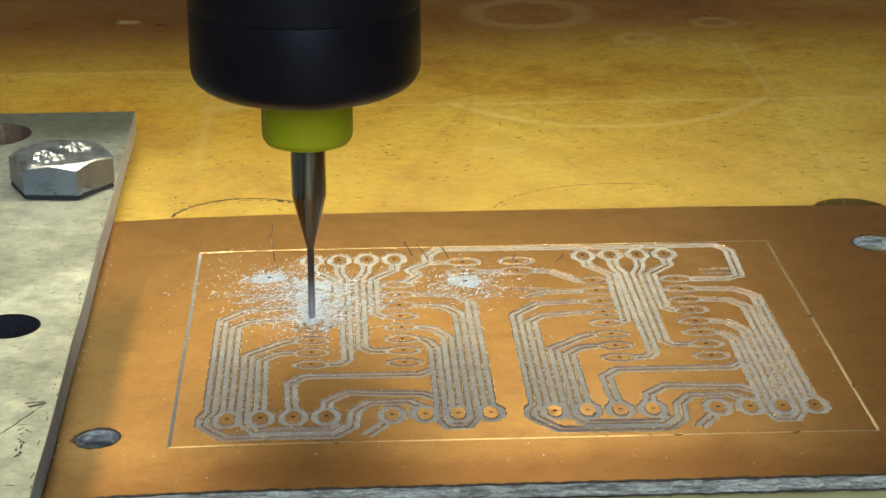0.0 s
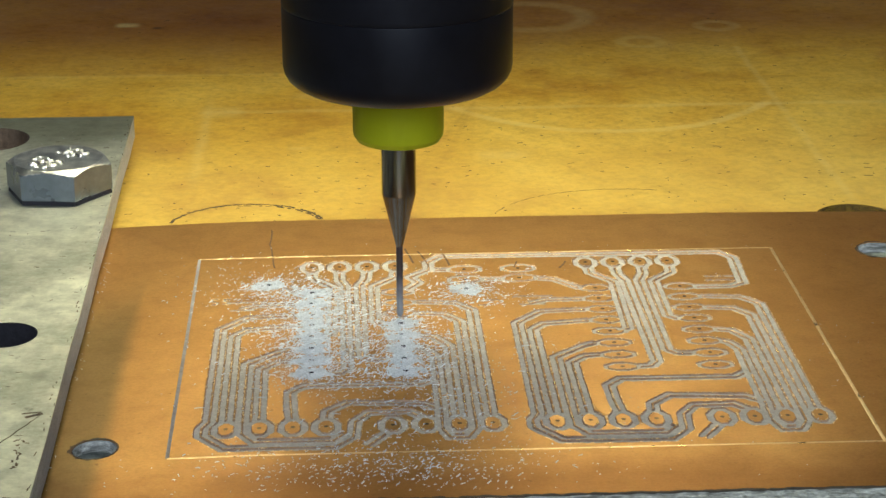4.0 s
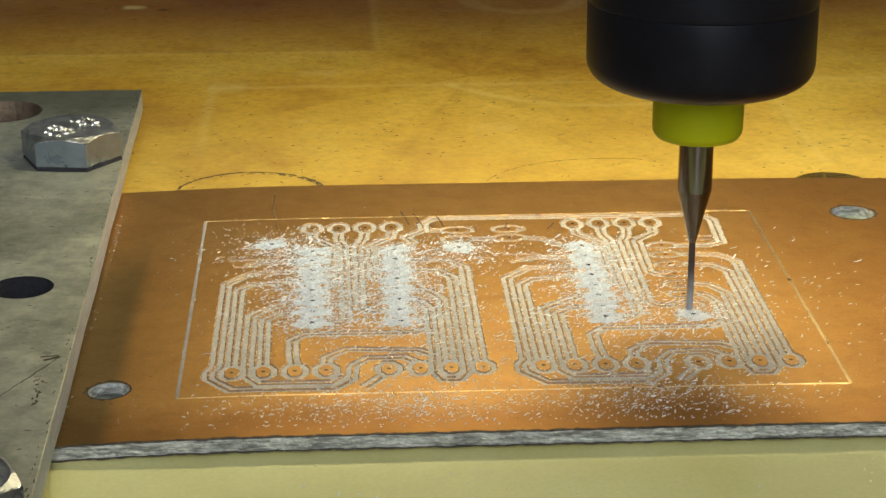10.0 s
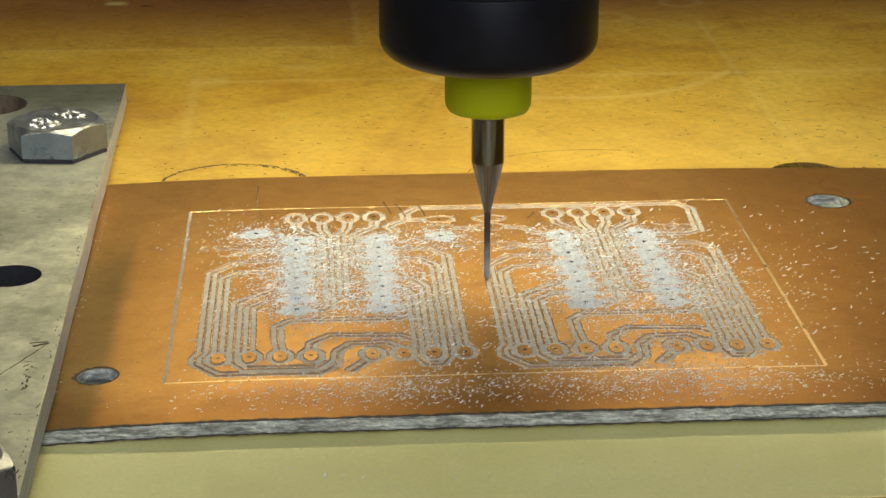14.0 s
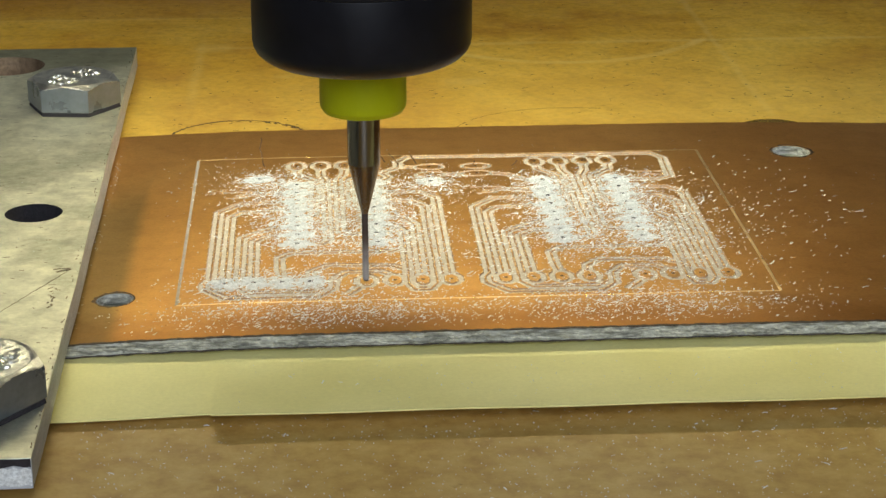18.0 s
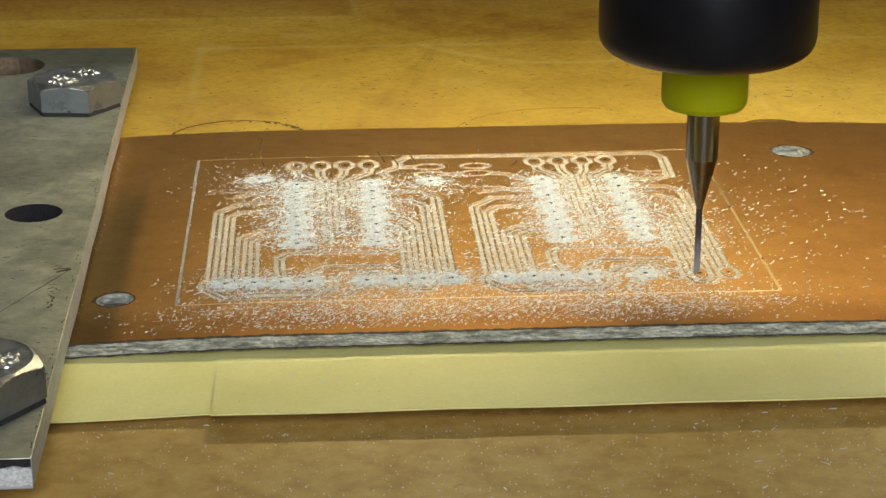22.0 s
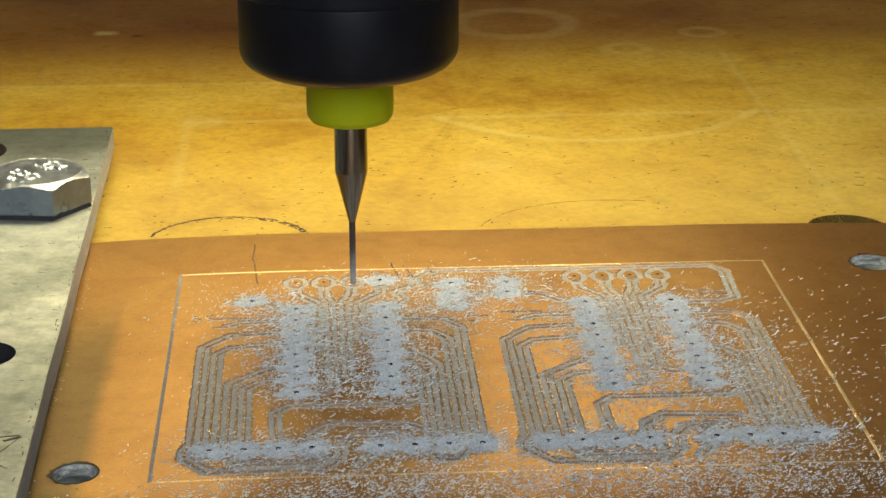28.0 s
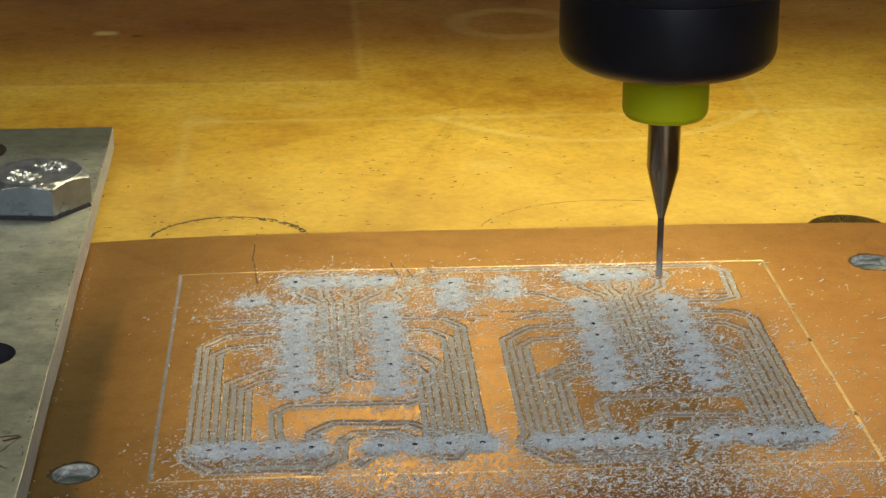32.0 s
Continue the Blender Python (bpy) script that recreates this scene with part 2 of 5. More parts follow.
def copper_material():
    """Copper foil: warm, lightly brushed, with tarnish clouds."""
    m, nt, b = shader("copper_foil")
    cloud = tex(nt, "noise", 70, 6, 0.62)
    fine = tex(nt, "noise", 420, 5, 0.65)
    brushed = tex(nt, "noise", 260, 4, 0.6, (1, 14, 1), turn=0.35)
    col = ramp(nt, cloud, [(0.3, (0.50, 0.258, 0.070)), (0.55, (0.61, 0.325, 0.088)), (0.75, (0.68, 0.385, 0.115))])
    col = mix(nt, col, ramp(nt, fine, [(0.28, (0.80, 0.74, 0.68)), (0.5, (1, 1, 1)), (0.7, (1.06, 1.06, 1.06))]), 0.6, "MULTIPLY")
    grit = tex(nt, "noise", 3800, 4, 0.7)
    col = mix(nt, col, ramp(nt, grit, [(0.3, (0.82, 0.8, 0.77)), (0.6, (1.05, 1.05, 1.05))]), 0.7, "MULTIPLY")
    co = nt.nodes.new("ShaderNodeTexCoord")
    sep = nt.nodes.new("ShaderNodeSeparateXYZ")
    nt.links.new(co.outputs["Object"], sep.inputs[0])
    # ends and front edge darkened: light falloff put into the colour, with some tarnish
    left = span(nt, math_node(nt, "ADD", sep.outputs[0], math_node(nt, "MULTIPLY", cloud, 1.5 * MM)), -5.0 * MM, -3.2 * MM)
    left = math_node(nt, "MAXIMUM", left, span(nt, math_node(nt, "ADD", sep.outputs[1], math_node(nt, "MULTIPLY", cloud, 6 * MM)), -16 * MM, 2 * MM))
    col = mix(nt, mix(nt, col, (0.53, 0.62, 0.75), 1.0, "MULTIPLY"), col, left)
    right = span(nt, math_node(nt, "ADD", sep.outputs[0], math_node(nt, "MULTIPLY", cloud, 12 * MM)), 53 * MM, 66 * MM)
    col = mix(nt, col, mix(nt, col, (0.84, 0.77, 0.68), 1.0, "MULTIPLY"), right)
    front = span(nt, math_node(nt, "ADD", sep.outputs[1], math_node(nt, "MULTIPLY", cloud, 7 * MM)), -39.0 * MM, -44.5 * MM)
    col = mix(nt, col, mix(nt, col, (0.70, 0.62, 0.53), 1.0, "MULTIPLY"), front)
    spots = tex(nt, "noise", 1500, 3, 0.5)
    col = mix(nt, col, ramp(nt, spots, [(0.24, (0.35, 0.3, 0.25)), (0.30, (1, 1, 1))]), 0.5, "MULTIPLY")
    nt.links.new(col, b.inputs["Base Color"])
    b.inputs["Metallic"].default_value = 0.96
    nt.links.new(ramp(nt, mix(nt, cloud, brushed, 0.4), [(0.3, (0.55, 0.55, 0.55)), (0.7, (0.45, 0.45, 0.45))]), b.inputs["Roughness"])
    bump(nt, b, mix(nt, brushed, grit, 0.5), 0.14, 0.02 * MM)
    return m


def steel_material():
    """Galvanised sheet: mottled spangle, dark grime patches, fine scratches."""
    m, nt, b = shader("galvanised_sheet")
    spangle = tex(nt, "noise", 240, 6, 0.7)
    grime = tex(nt, "noise", 75, 7, 0.68)
    fine = tex(nt, "noise", 1500, 5, 0.75, (1, 1.6, 1), turn=0.5)
    col = ramp(nt, spangle, [(0.3, (0.52, 0.51, 0.40)), (0.7, (0.84, 0.825, 0.65))])
    col = mix(nt, col, ramp(nt, grime, [(0.36, (0.40, 0.41, 0.37)), (0.52, (1, 1, 1))]), 0.65, "MULTIPLY")
    col = mix(nt, col, ramp(nt, fine, [(0.3, (0.70, 0.70, 0.68)), (0.55, (1.06, 1.06, 1.06))]), 0.4, "MULTIPLY")
    co = nt.nodes.new("ShaderNodeTexCoord")
    sep = nt.nodes.new("ShaderNodeSeparateXYZ")
    nt.links.new(co.outputs["Object"], sep.inputs[0])
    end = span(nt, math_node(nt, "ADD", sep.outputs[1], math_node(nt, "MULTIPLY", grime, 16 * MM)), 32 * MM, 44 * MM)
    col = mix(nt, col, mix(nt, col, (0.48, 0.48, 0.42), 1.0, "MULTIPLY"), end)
    pit = tex(nt, "noise", 900, 4, 0.6)
    col = mix(nt, col, ramp(nt, pit, [(0.27, (0.4, 0.4, 0.37)), (0.35, (1, 1, 1))]), 0.6, "MULTIPLY")
    nt.links.new(col, b.inputs["Base Color"])
    b.inputs["Metallic"].default_value = 0.96
    nt.links.new(ramp(nt, grime, [(0.3, (0.64, 0.64, 0.64)), (0.7, (0.50, 0.50, 0.50))]), b.inputs["Roughness"])
    bump(nt, b, fine, 0.3, 0.03 * MM)
    return m


def flute_material():
    """Dark carbide flutes, coloured paler towards the tip."""
    m, nt, b = shader("pale_tipped_flutes")
    co = nt.nodes.new("ShaderNodeTexCoord")
    sep = nt.nodes.new("ShaderNodeSeparateXYZ")
    nt.links.new(co.outputs["Object"], sep.inputs[0])
    pale_tip = span(nt, math_node(nt, "ADD", sep.outputs[2], math_node(nt, "MULTIPLY", tex(nt, "noise", 900, 3, 0.6), 2 * MM)), -10.5 * MM, -14.5 * MM)
    col = mix(nt, (0.075, 0.055, 0.05), (0.40, 0.42, 0.45), pale_tip)
    nt.links.new(col, b.inputs["Base Color"])
    b.inputs["Metallic"].default_value, b.inputs["Roughness"].default_value = 0.4, 0.45
    return m


def plain(name, colour, rough, metal=0.0, gloss=0.5):
    m, nt, b = shader(name)
    b.inputs["Base Color"].default_value = (*colour, 1)
    b.inputs["Roughness"].default_value, b.inputs["Metallic"].default_value = rough, metal
    b.inputs["Specular IOR Level"].default_value = gloss
    return m


def glow(name, colour, strength):
    m, nt, b = shader(name)
    b.inputs["Base Color"].default_value = (0.8, 0.8, 0.8, 1)
    b.inputs["Emission Color"].default_value = (*colour, 1)
    b.inputs["Emission Strength"].default_value = strength
    return m


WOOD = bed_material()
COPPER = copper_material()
FLOOR_FR4 = surface("milled_glass_fibre", (0.48, 0.42, 0.335), (0.68, 0.61, 0.50), 0.75, 0, 500, 5000, 0.35, 0.4, 0.03)
BURR = surface("copper_burr", (0.52, 0.29, 0.11), (0.70, 0.42, 0.18), 0.42, 1.0, 900, 7000, 0.3, 0.3, 0.03)
# far brighter than the foil, to paint lamp glints on lips and outline cuts
GLINT_BURR = surface("glint_copper_burr", (0.84, 0.56, 0.26), (0.98, 0.76, 0.40), 0.36, 1.0, 900, 7000, 0.3, 0.5, 0.03)
OLD_CUT = surface("dull_shallow_cut", (0.28, 0.25, 0.22), (0.46, 0.42, 0.38), 0.75, 0, 300, 5000, 0.3, 0.3, 0.03)
WALL_CUT = surface("cut_groove_wall", (0.28, 0.18, 0.115), (0.52, 0.35, 0.23), 0.7, 0, 900, 6000, 0.4, 0.4, 0.03)
FR4_EDGE = surface("cut_glass_fibre_edge", (0.22, 0.215, 0.18), (0.76, 0.75, 0.66), 0.8, 0, 2200, 5200, 0.6, 0.9, 0.2, (0.2, 1, 1.4), tight=0.13)
DARK_EDGE = surface("dark_edge_line", (0.03, 0.022, 0.015), (0.11, 0.08, 0.05), 0.7, 0, 500, 4000, 0.4, 0.5, 0.05)
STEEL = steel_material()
STEEL_EDGE = surface("sawn_steel_edge", (0.34, 0.36, 0.39), (0.58, 0.60, 0.64), 0.6, 0.0, 300, 2500, 0.35, 0.5, 0.05, (1, 1, 6))
# one zinc in two tones: sides painted dark, top bright, as light falls
ZINC_SHADED = surface("shaded_zinc_sides", (0.13, 0.15, 0.175), (0.22, 0.245, 0.265), 0.30, 0.6, 260, 1500, 0.15, 0.12, 0.03, rough_var=0.06)
ZINC_TOP = surface("pitted_lit_zinc_top", (0.52, 0.51, 0.46), (0.84, 0.82, 0.74), 0.36, 1.0, 500, 700, 0.35, 0.9, 0.25, rough_var=0.08)
# raised marks coloured brighter still for their glints
MARK = surface("bright_zinc_mark", (0.72, 0.70, 0.62), (0.92, 0.90, 0.80), 0.34, 1.0, 800, 2500, 0.2, 0.5, 0.08)
PAPER = surface("yellow_paper", (0.85, 0.76, 0.28), (0.93, 0.85, 0.37), 0.55, 0, 110, 2600, 0.07, 0.03, 0.02)
BLACK_NUT = surface("black_oxide_steel", (0.004, 0.004, 0.006), (0.008, 0.008, 0.012), 0.42, 0.0, 150, 900, 0.15, 0.05, 0.02, rough_var=0.05)
BLACK_NUT.node_tree.nodes["Principled BSDF"].inputs["Specular IOR Level"].default_value = 0.2
CARBIDE = surface("ground_carbide", (0.15, 0.14, 0.135), (0.23, 0.22, 0.21), 0.13, 1.0, 200, 3000, 0.15, 0.03, 0.02, (1, 1, 0.1), rough_var=0.03)
FLUTE = flute_material()
RING = plain("lime_plastic", (0.37, 0.385, 0.006), 0.5, gloss=0.12)
DUST = surface("glass_fibre_dust", (0.69, 0.71, 0.715), (0.88, 0.90, 0.905), 0.8, 0, 900, 5000, 0.15, 0.0, island=0.3)
TARNISH = surface("tarnished_scratch", (0.16, 0.085, 0.035), (0.34, 0.19, 0.08), 0.6, 0.4, 500, 3000, 0.3, 0.2, 0.03)
DARK_RIM = surface("ragged_dark_rim", (0.03, 0.02, 0.012), (0.15, 0.09, 0.045), 0.7, 0.2, 700, 3000, 0.4, 0.4, 0.05)
DUST_BED = surface("settled_dust", (0.64, 0.66, 0.665), (0.85, 0.87, 0.875), 0.9, 0, 1500, 5000, 0.4, 0.7, 0.1)
# speckled black painted for shade under bolt heads, on the plate end, in holes
SHADE_BLACK = surface("speckled_shade_black", (0.008, 0.007, 0.009), (0.035, 0.03, 0.035), 0.9, 0, 700, 3000, 0.5, 0.6, 0.1)
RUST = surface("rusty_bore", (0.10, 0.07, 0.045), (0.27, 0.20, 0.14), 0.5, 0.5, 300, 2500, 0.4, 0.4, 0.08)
HOLE = plain("bore_shade", (0.012, 0.010, 0.009), 0.9, gloss=0.0)
SCRATCH = surface("dirty_scratch", (0.05, 0.032, 0.015), (0.16, 0.10, 0.04), 0.8, 0, 500, 3000, 0.4, 0.3, 0.05)
WALL = surface("grey_plaster", (0.42, 0.42, 0.41), (0.47, 0.47, 0.46), 0.9, 0, 4, 60, 0.08, 0.1, 0.5)
BENCH = surface("bench_ply", (0.22, 0.14, 0.07), (0.30, 0.20, 0.10), 0.6, 0, 12, 200, 0.2, 0.2, 0.2, (1, 8, 1))
LED = glow("led_panel", (1.0, 0.93, 0.63), LED_STRENGTH)
BORE_FILL = surface("pale_bore_floor", (0.07, 0.075, 0.06), (0.42, 0.45, 0.38), 0.9, 0, 500, 2500, 0.3, 0.4, 0.1)


# ---- mesh helpers (millimetres in, metres out) ----
def mesh_of(name, bm, material, smooth=False):
    bmesh.ops.scale(bm, vec=(MM, MM, MM), verts=bm.verts)
    me = bpy.data.meshes.new(name)
    bm.to_mesh(me)
    bm.free()
    for mt in material if isinstance(material, (list, tuple)) else [material]:
        me.materials.append(mt)
    if smooth:
        me.polygons.foreach_set("use_smooth", [True] * len(me.polygons))
    return me


def part(name, bm, material, parent, label="", smooth=False):
    ob = new(name, mesh_of(name, bm, material, smooth))
    if parent is not None:
        ob.parent = parent
    if label:
        ob["label"] = label
    return ob


def thing(name, x, y, z, label, category, group="", rz=0.0):
    ob = new(name)
    ob.empty_display_size = 0.005
    ob.matrix_world = pose(x * MM, y * MM, z * MM, 0, 0, rz)
    return tagged(ob, label, category, group)


def box(x0, x1, y0, y1, z0, z1, bevel=0.0, segments=2):
    bm = bmesh.new()
    bmesh.ops.create_cube(bm, size=1)
    for v in bm.verts:
        v.co = Vector(((x0 + x1) / 2 + v.co.x * (x1 - x0), (y0 + y1) / 2 + v.co.y * (y1 - y0), (z0 + z1) / 2 + v.co.z * (z1 - z0)))
    if bevel:
        bmesh.ops.bevel(bm, geom=bm.edges[:], offset=bevel, segments=segments, affect="EDGES", profile=0.7)
    return bm


def lathe(profile, n=64, cap=True):
    """Turn (radius, z) pairs about z."""
    bm = bmesh.new()
    rings = []
    for r, z in profile:
        rings.append([bm.verts.new((r * math.cos(2 * math.pi * i / n), r * math.sin(2 * math.pi * i / n), z)) for i in range(n)])
    for a, b in zip(rings, rings[1:]):
        for i in range(n):
            bm.faces.new((a[i], a[(i + 1) % n], b[(i + 1) % n], b[i]))
    if cap:
        bm.faces.new(rings[0][::-1])
        bm.faces.new(rings[-1])
    bmesh.ops.recalc_face_normals(bm, faces=bm.faces[:])
    return bm


def ring_points(x, y, r, n=40, ry=None, turn=0.0):
    return [(x + r * math.cos(a), y + (ry or r) * math.sin(a)) for a in (turn + 2 * math.pi * i / n for i in range(n))]


def sheet(outline, holes, z0, z1, top_only=False, edge=0, bores=()):
    """A slab between z0 and z1 with an outline and open holes; side faces take material slot `edge`."""
    bm = bmesh.new()
    loops = []
    for pts in [outline, *holes]:
        vs = [bm.verts.new((x, y, z1)) for x, y in pts]
        loops.append(vs)
        for a, b in zip(vs, vs[1:] + vs[:1]):
            bm.edges.new((a, b))
    bmesh.ops.triangle_fill(bm, edges=bm.edges[:], use_beauty=True)
    for f in bm.faces:
        if f.normal.z < 0:
            f.normal_flip()
    if top_only:
        return bm
    tops = bm.faces[:]
    low = {}
    for v in bm.verts[:]:
        low[v] = bm.verts.new((v.co.x, v.co.y, z0))
    for f in tops:
        bm.faces.new([low[v] for v in reversed(f.verts)])
    for k, vs in enumerate(loops):
        for a, b in zip(vs, vs[1:] + vs[:1]):
            f = bm.faces.new((a, b, low[b], low[a]))
            f.material_index = bores[k - 1] if k and bores else edge
    bmesh.ops.recalc_face_normals(bm, faces=bm.faces[:])
    return bm


def sag(x):
    """Height of the bowed circuit board: flat in the middle, drooping at both ends."""
    over = abs(x - 28.0) - 18.0
    return 0.0 if over < 0 else -(0.50 if x < 28 else 0.22) * (over / 20.0) ** 2


def strip_mesh(bm, pts, profile, closed=False, mats=None, lift=None):
    """Sweep a cross-section of (offset, z) pairs along points in the plane, mitred; lift(x) adds height."""
    n = len(pts)
    rows = []
    for i, (x, y) in enumerate(pts):
        if closed:
            p, q = pts[i - 1], pts[(i + 1) % n]
        else:
            p, q = pts[max(i - 1, 0)], pts[min(i + 1, n - 1)]
        a = Vector((x - p[0], y - p[1])) if (closed or i > 0) else Vector((q[0] - x, q[1] - y))
        b = Vector((q[0] - x, q[1] - y)) if (closed or i < n - 1) else a
        a, b = a.normalized(), b.normalized()
        d = (a + b).normalized() if (a + b).length > 1e-6 else a
        k = 1.0 / max(d.dot(a), 0.5)
        nx, ny = -d.y * k, d.x * k
        h = lift(x) if lift else 0.0
        rows.append([bm.verts.new((x + nx * o, y + ny * o, z + h)) for o, z in profile])
    for i in range(n if closed else n - 1):
        r, s = rows[i], rows[(i + 1) % n]
        for j in range(len(profile) - 1):
            f = bm.faces.new((r[j], s[j], s[j + 1], r[j + 1]))
            if mats:
                f.material_index = mats[j]
            if f.normal.z < 0:
                f.normal_flip()
    return bm


def split_line(pts, step):
    out = [pts[0]]
    for (x0, y0), (x1, y1) in zip(pts, pts[1:]):
        k = max(1, int(math.hypot(x1 - x0, y1 - y0) / step))
        out += [(x0 + (x1 - x0) * i / k, y0 + (y1 - y0) * i / k) for i in range(1, k + 1)]
    return out


BED_Z = -2.1


# ---- the room, bench and machine bed ----
def wall(name, x0, x1, y0, y1, z0, z1, material=None):
    ob = part(name, box(x0 * 1000, x1 * 1000, y0 * 1000, y1 * 1000, z0 * 1000, z1 * 1000), material or WALL, None)
    return tagged(ob, "plain grey plaster room surface in shade", "wall", kind="structure")


def room():
    wall("floor", -1.6, 1.6, -1.6, 1.6, -1.0, -0.9)
    wall("ceiling", -1.6, 1.6, -1.6, 1.6, 1.6, 1.7)
    wall("wall_north", -1.6, 1.6, 1.5, 1.6, -0.9, 1.6)
    wall("wall_east", 1.5, 1.6, -1.6, 1.5, -0.9, 1.6)
    wall("wall_west", -1.6, -1.5, -1.6, 1.5, -0.9, 1.6)
    wall("wall_south", -1.5, 1.5, -1.6, -1.5, -0.9, 0.2)
    wall("wall_south_top", -1.5, 1.5, -1.6, -1.5, 1.3, 1.6)
    wall("wall_south_west", -1.5, -0.45, -1.6, -1.5, 0.2, 1.3)
    wall("wall_south_east", 0.55, 1.5, -1.6, -1.5, 0.2, 1.3)
    bench = thing("workbench", 30, 60, -900, "dark plywood workbench that carries the machine bed", "workbench")
    part("tabletop", box(-420, 420, -420, 420, 840, 880 + BED_Z, 2), BENCH, bench)
    for sx in (-1, 1):
        for sy in (-1, 1):
            part("leg", box(sx * 380 - 30, sx * 380 + 30, sy * 380 - 30, sy * 380 + 30, 0, 840, 2), BENCH, bench)


def arc_points(cx, cy, rx, ry, a0, a1, n=24):
    return [(cx + rx * math.cos(radians(a0 + (a1 - a0) * i / n)), cy + ry * math.sin(radians(a0 + (a1 - a0) * i / n))) for i in range(n + 1)]


def broken_scratch(bm, pts, width, rng, gap, z, wobble=0.0):
    """A scratch laid in short uneven pieces with gaps."""
    i = 0
    while i < len(pts) - 1:
        k = min(len(pts) - 1, i + rng.randint(1, 3))
        if rng.random() > gap:
            w = width * rng.uniform(0.4, 1.2)
            seg = [(x + rng.uniform(-wobble, wobble), y + rng.uniform(-wobble, wobble)) for x, y in pts[i:k + 1]]
            strip_mesh(bm, seg, [(-w / 2, z - 0.004), (0, z + 0.012), (w / 2, z - 0.004)])
        i = k


def machine_bed():
    bed = thing("machine_bed", 30, 60, BED_Z, "worn varnished yellow wooden machine bed with old cutting marks", "machine bed")
    tagged(bed, kind="structure")
    bore = ring_points(65.6 - 30, 14.3 - 60, 4.0, 40)
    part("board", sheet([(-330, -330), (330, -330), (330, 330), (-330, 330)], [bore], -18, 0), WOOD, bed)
    cup = lathe([(4.0, -6.0), (4.0, -0.05)], 40, cap=False)
    bmesh.ops.translate(cup, vec=(35.6, -45.7, 0), verts=cup.verts)
    part("bore_wall", cup, SCRATCH, bed, "dark wall of the bore in the wood")
    plug = lathe([(4.0, -6.2), (4.0, -1.4)], 40)
    bmesh.ops.translate(plug, vec=(35.6, -45.7, 0), verts=plug.verts)
    part("bore_floor", plug, BORE_FILL, bed, "grey dusty bottom of the bore")
    rng = random.Random(5)

    def local(pts):
        return [(x - 30, y - 60) for x, y in pts]

    bm = bmesh.new()
    broken_scratch(bm, local(arc_points(3.8, 14.4, 8.0, 7.3, 8, 166, 60)), 0.4, rng, 0.15, 0.012, 0.1)
    broken_scratch(bm, local(arc_points(3.9, 14.2, 7.6, 7.0, 20, 120, 60)), 0.3, rng, 0.35, 0.01, 0.15)
    part("scratch", bm, SCRATCH, bed, "dark burnt arc cut into the wood")
    bm = bmesh.new()
    broken_scratch(bm, local(arc_points(42.0, 14.5, 13.5, 10.0, 70, 165, 50)), 0.13, rng, 0.2, 0.012, 0.06)
    part("scratch", bm, SCRATCH, bed, "faint thin arc scratched into the wood")
    bm = bmesh.new()
    for _ in range(520):
        x, y, a, l = rng.uniform(-60, 75), rng.uniform(-50, 50) if rng.random() < 0.4 else rng.uniform(-50, -10), rng.uniform(-0.6, 0.6), rng.uniform(0.10, 0.45) * (2.2 if rng.random() < 0.12 else 1)
        w = rng.uniform(0.04, 0.12)
        strip_mesh(bm, [(x, y), (x + l * math.cos(a) / 2, y + l * math.sin(a) / 2 + rng.uniform(-0.1, 0.1)), (x + l * math.cos(a), y + l * math.sin(a))], [(-w, 0.006), (0, 0.02), (w, 0.006)])
    nick = part("nicks", bm, SCRATCH, bed, "small dark nicks and splinters")
    tagged(nick, kind="stuff")


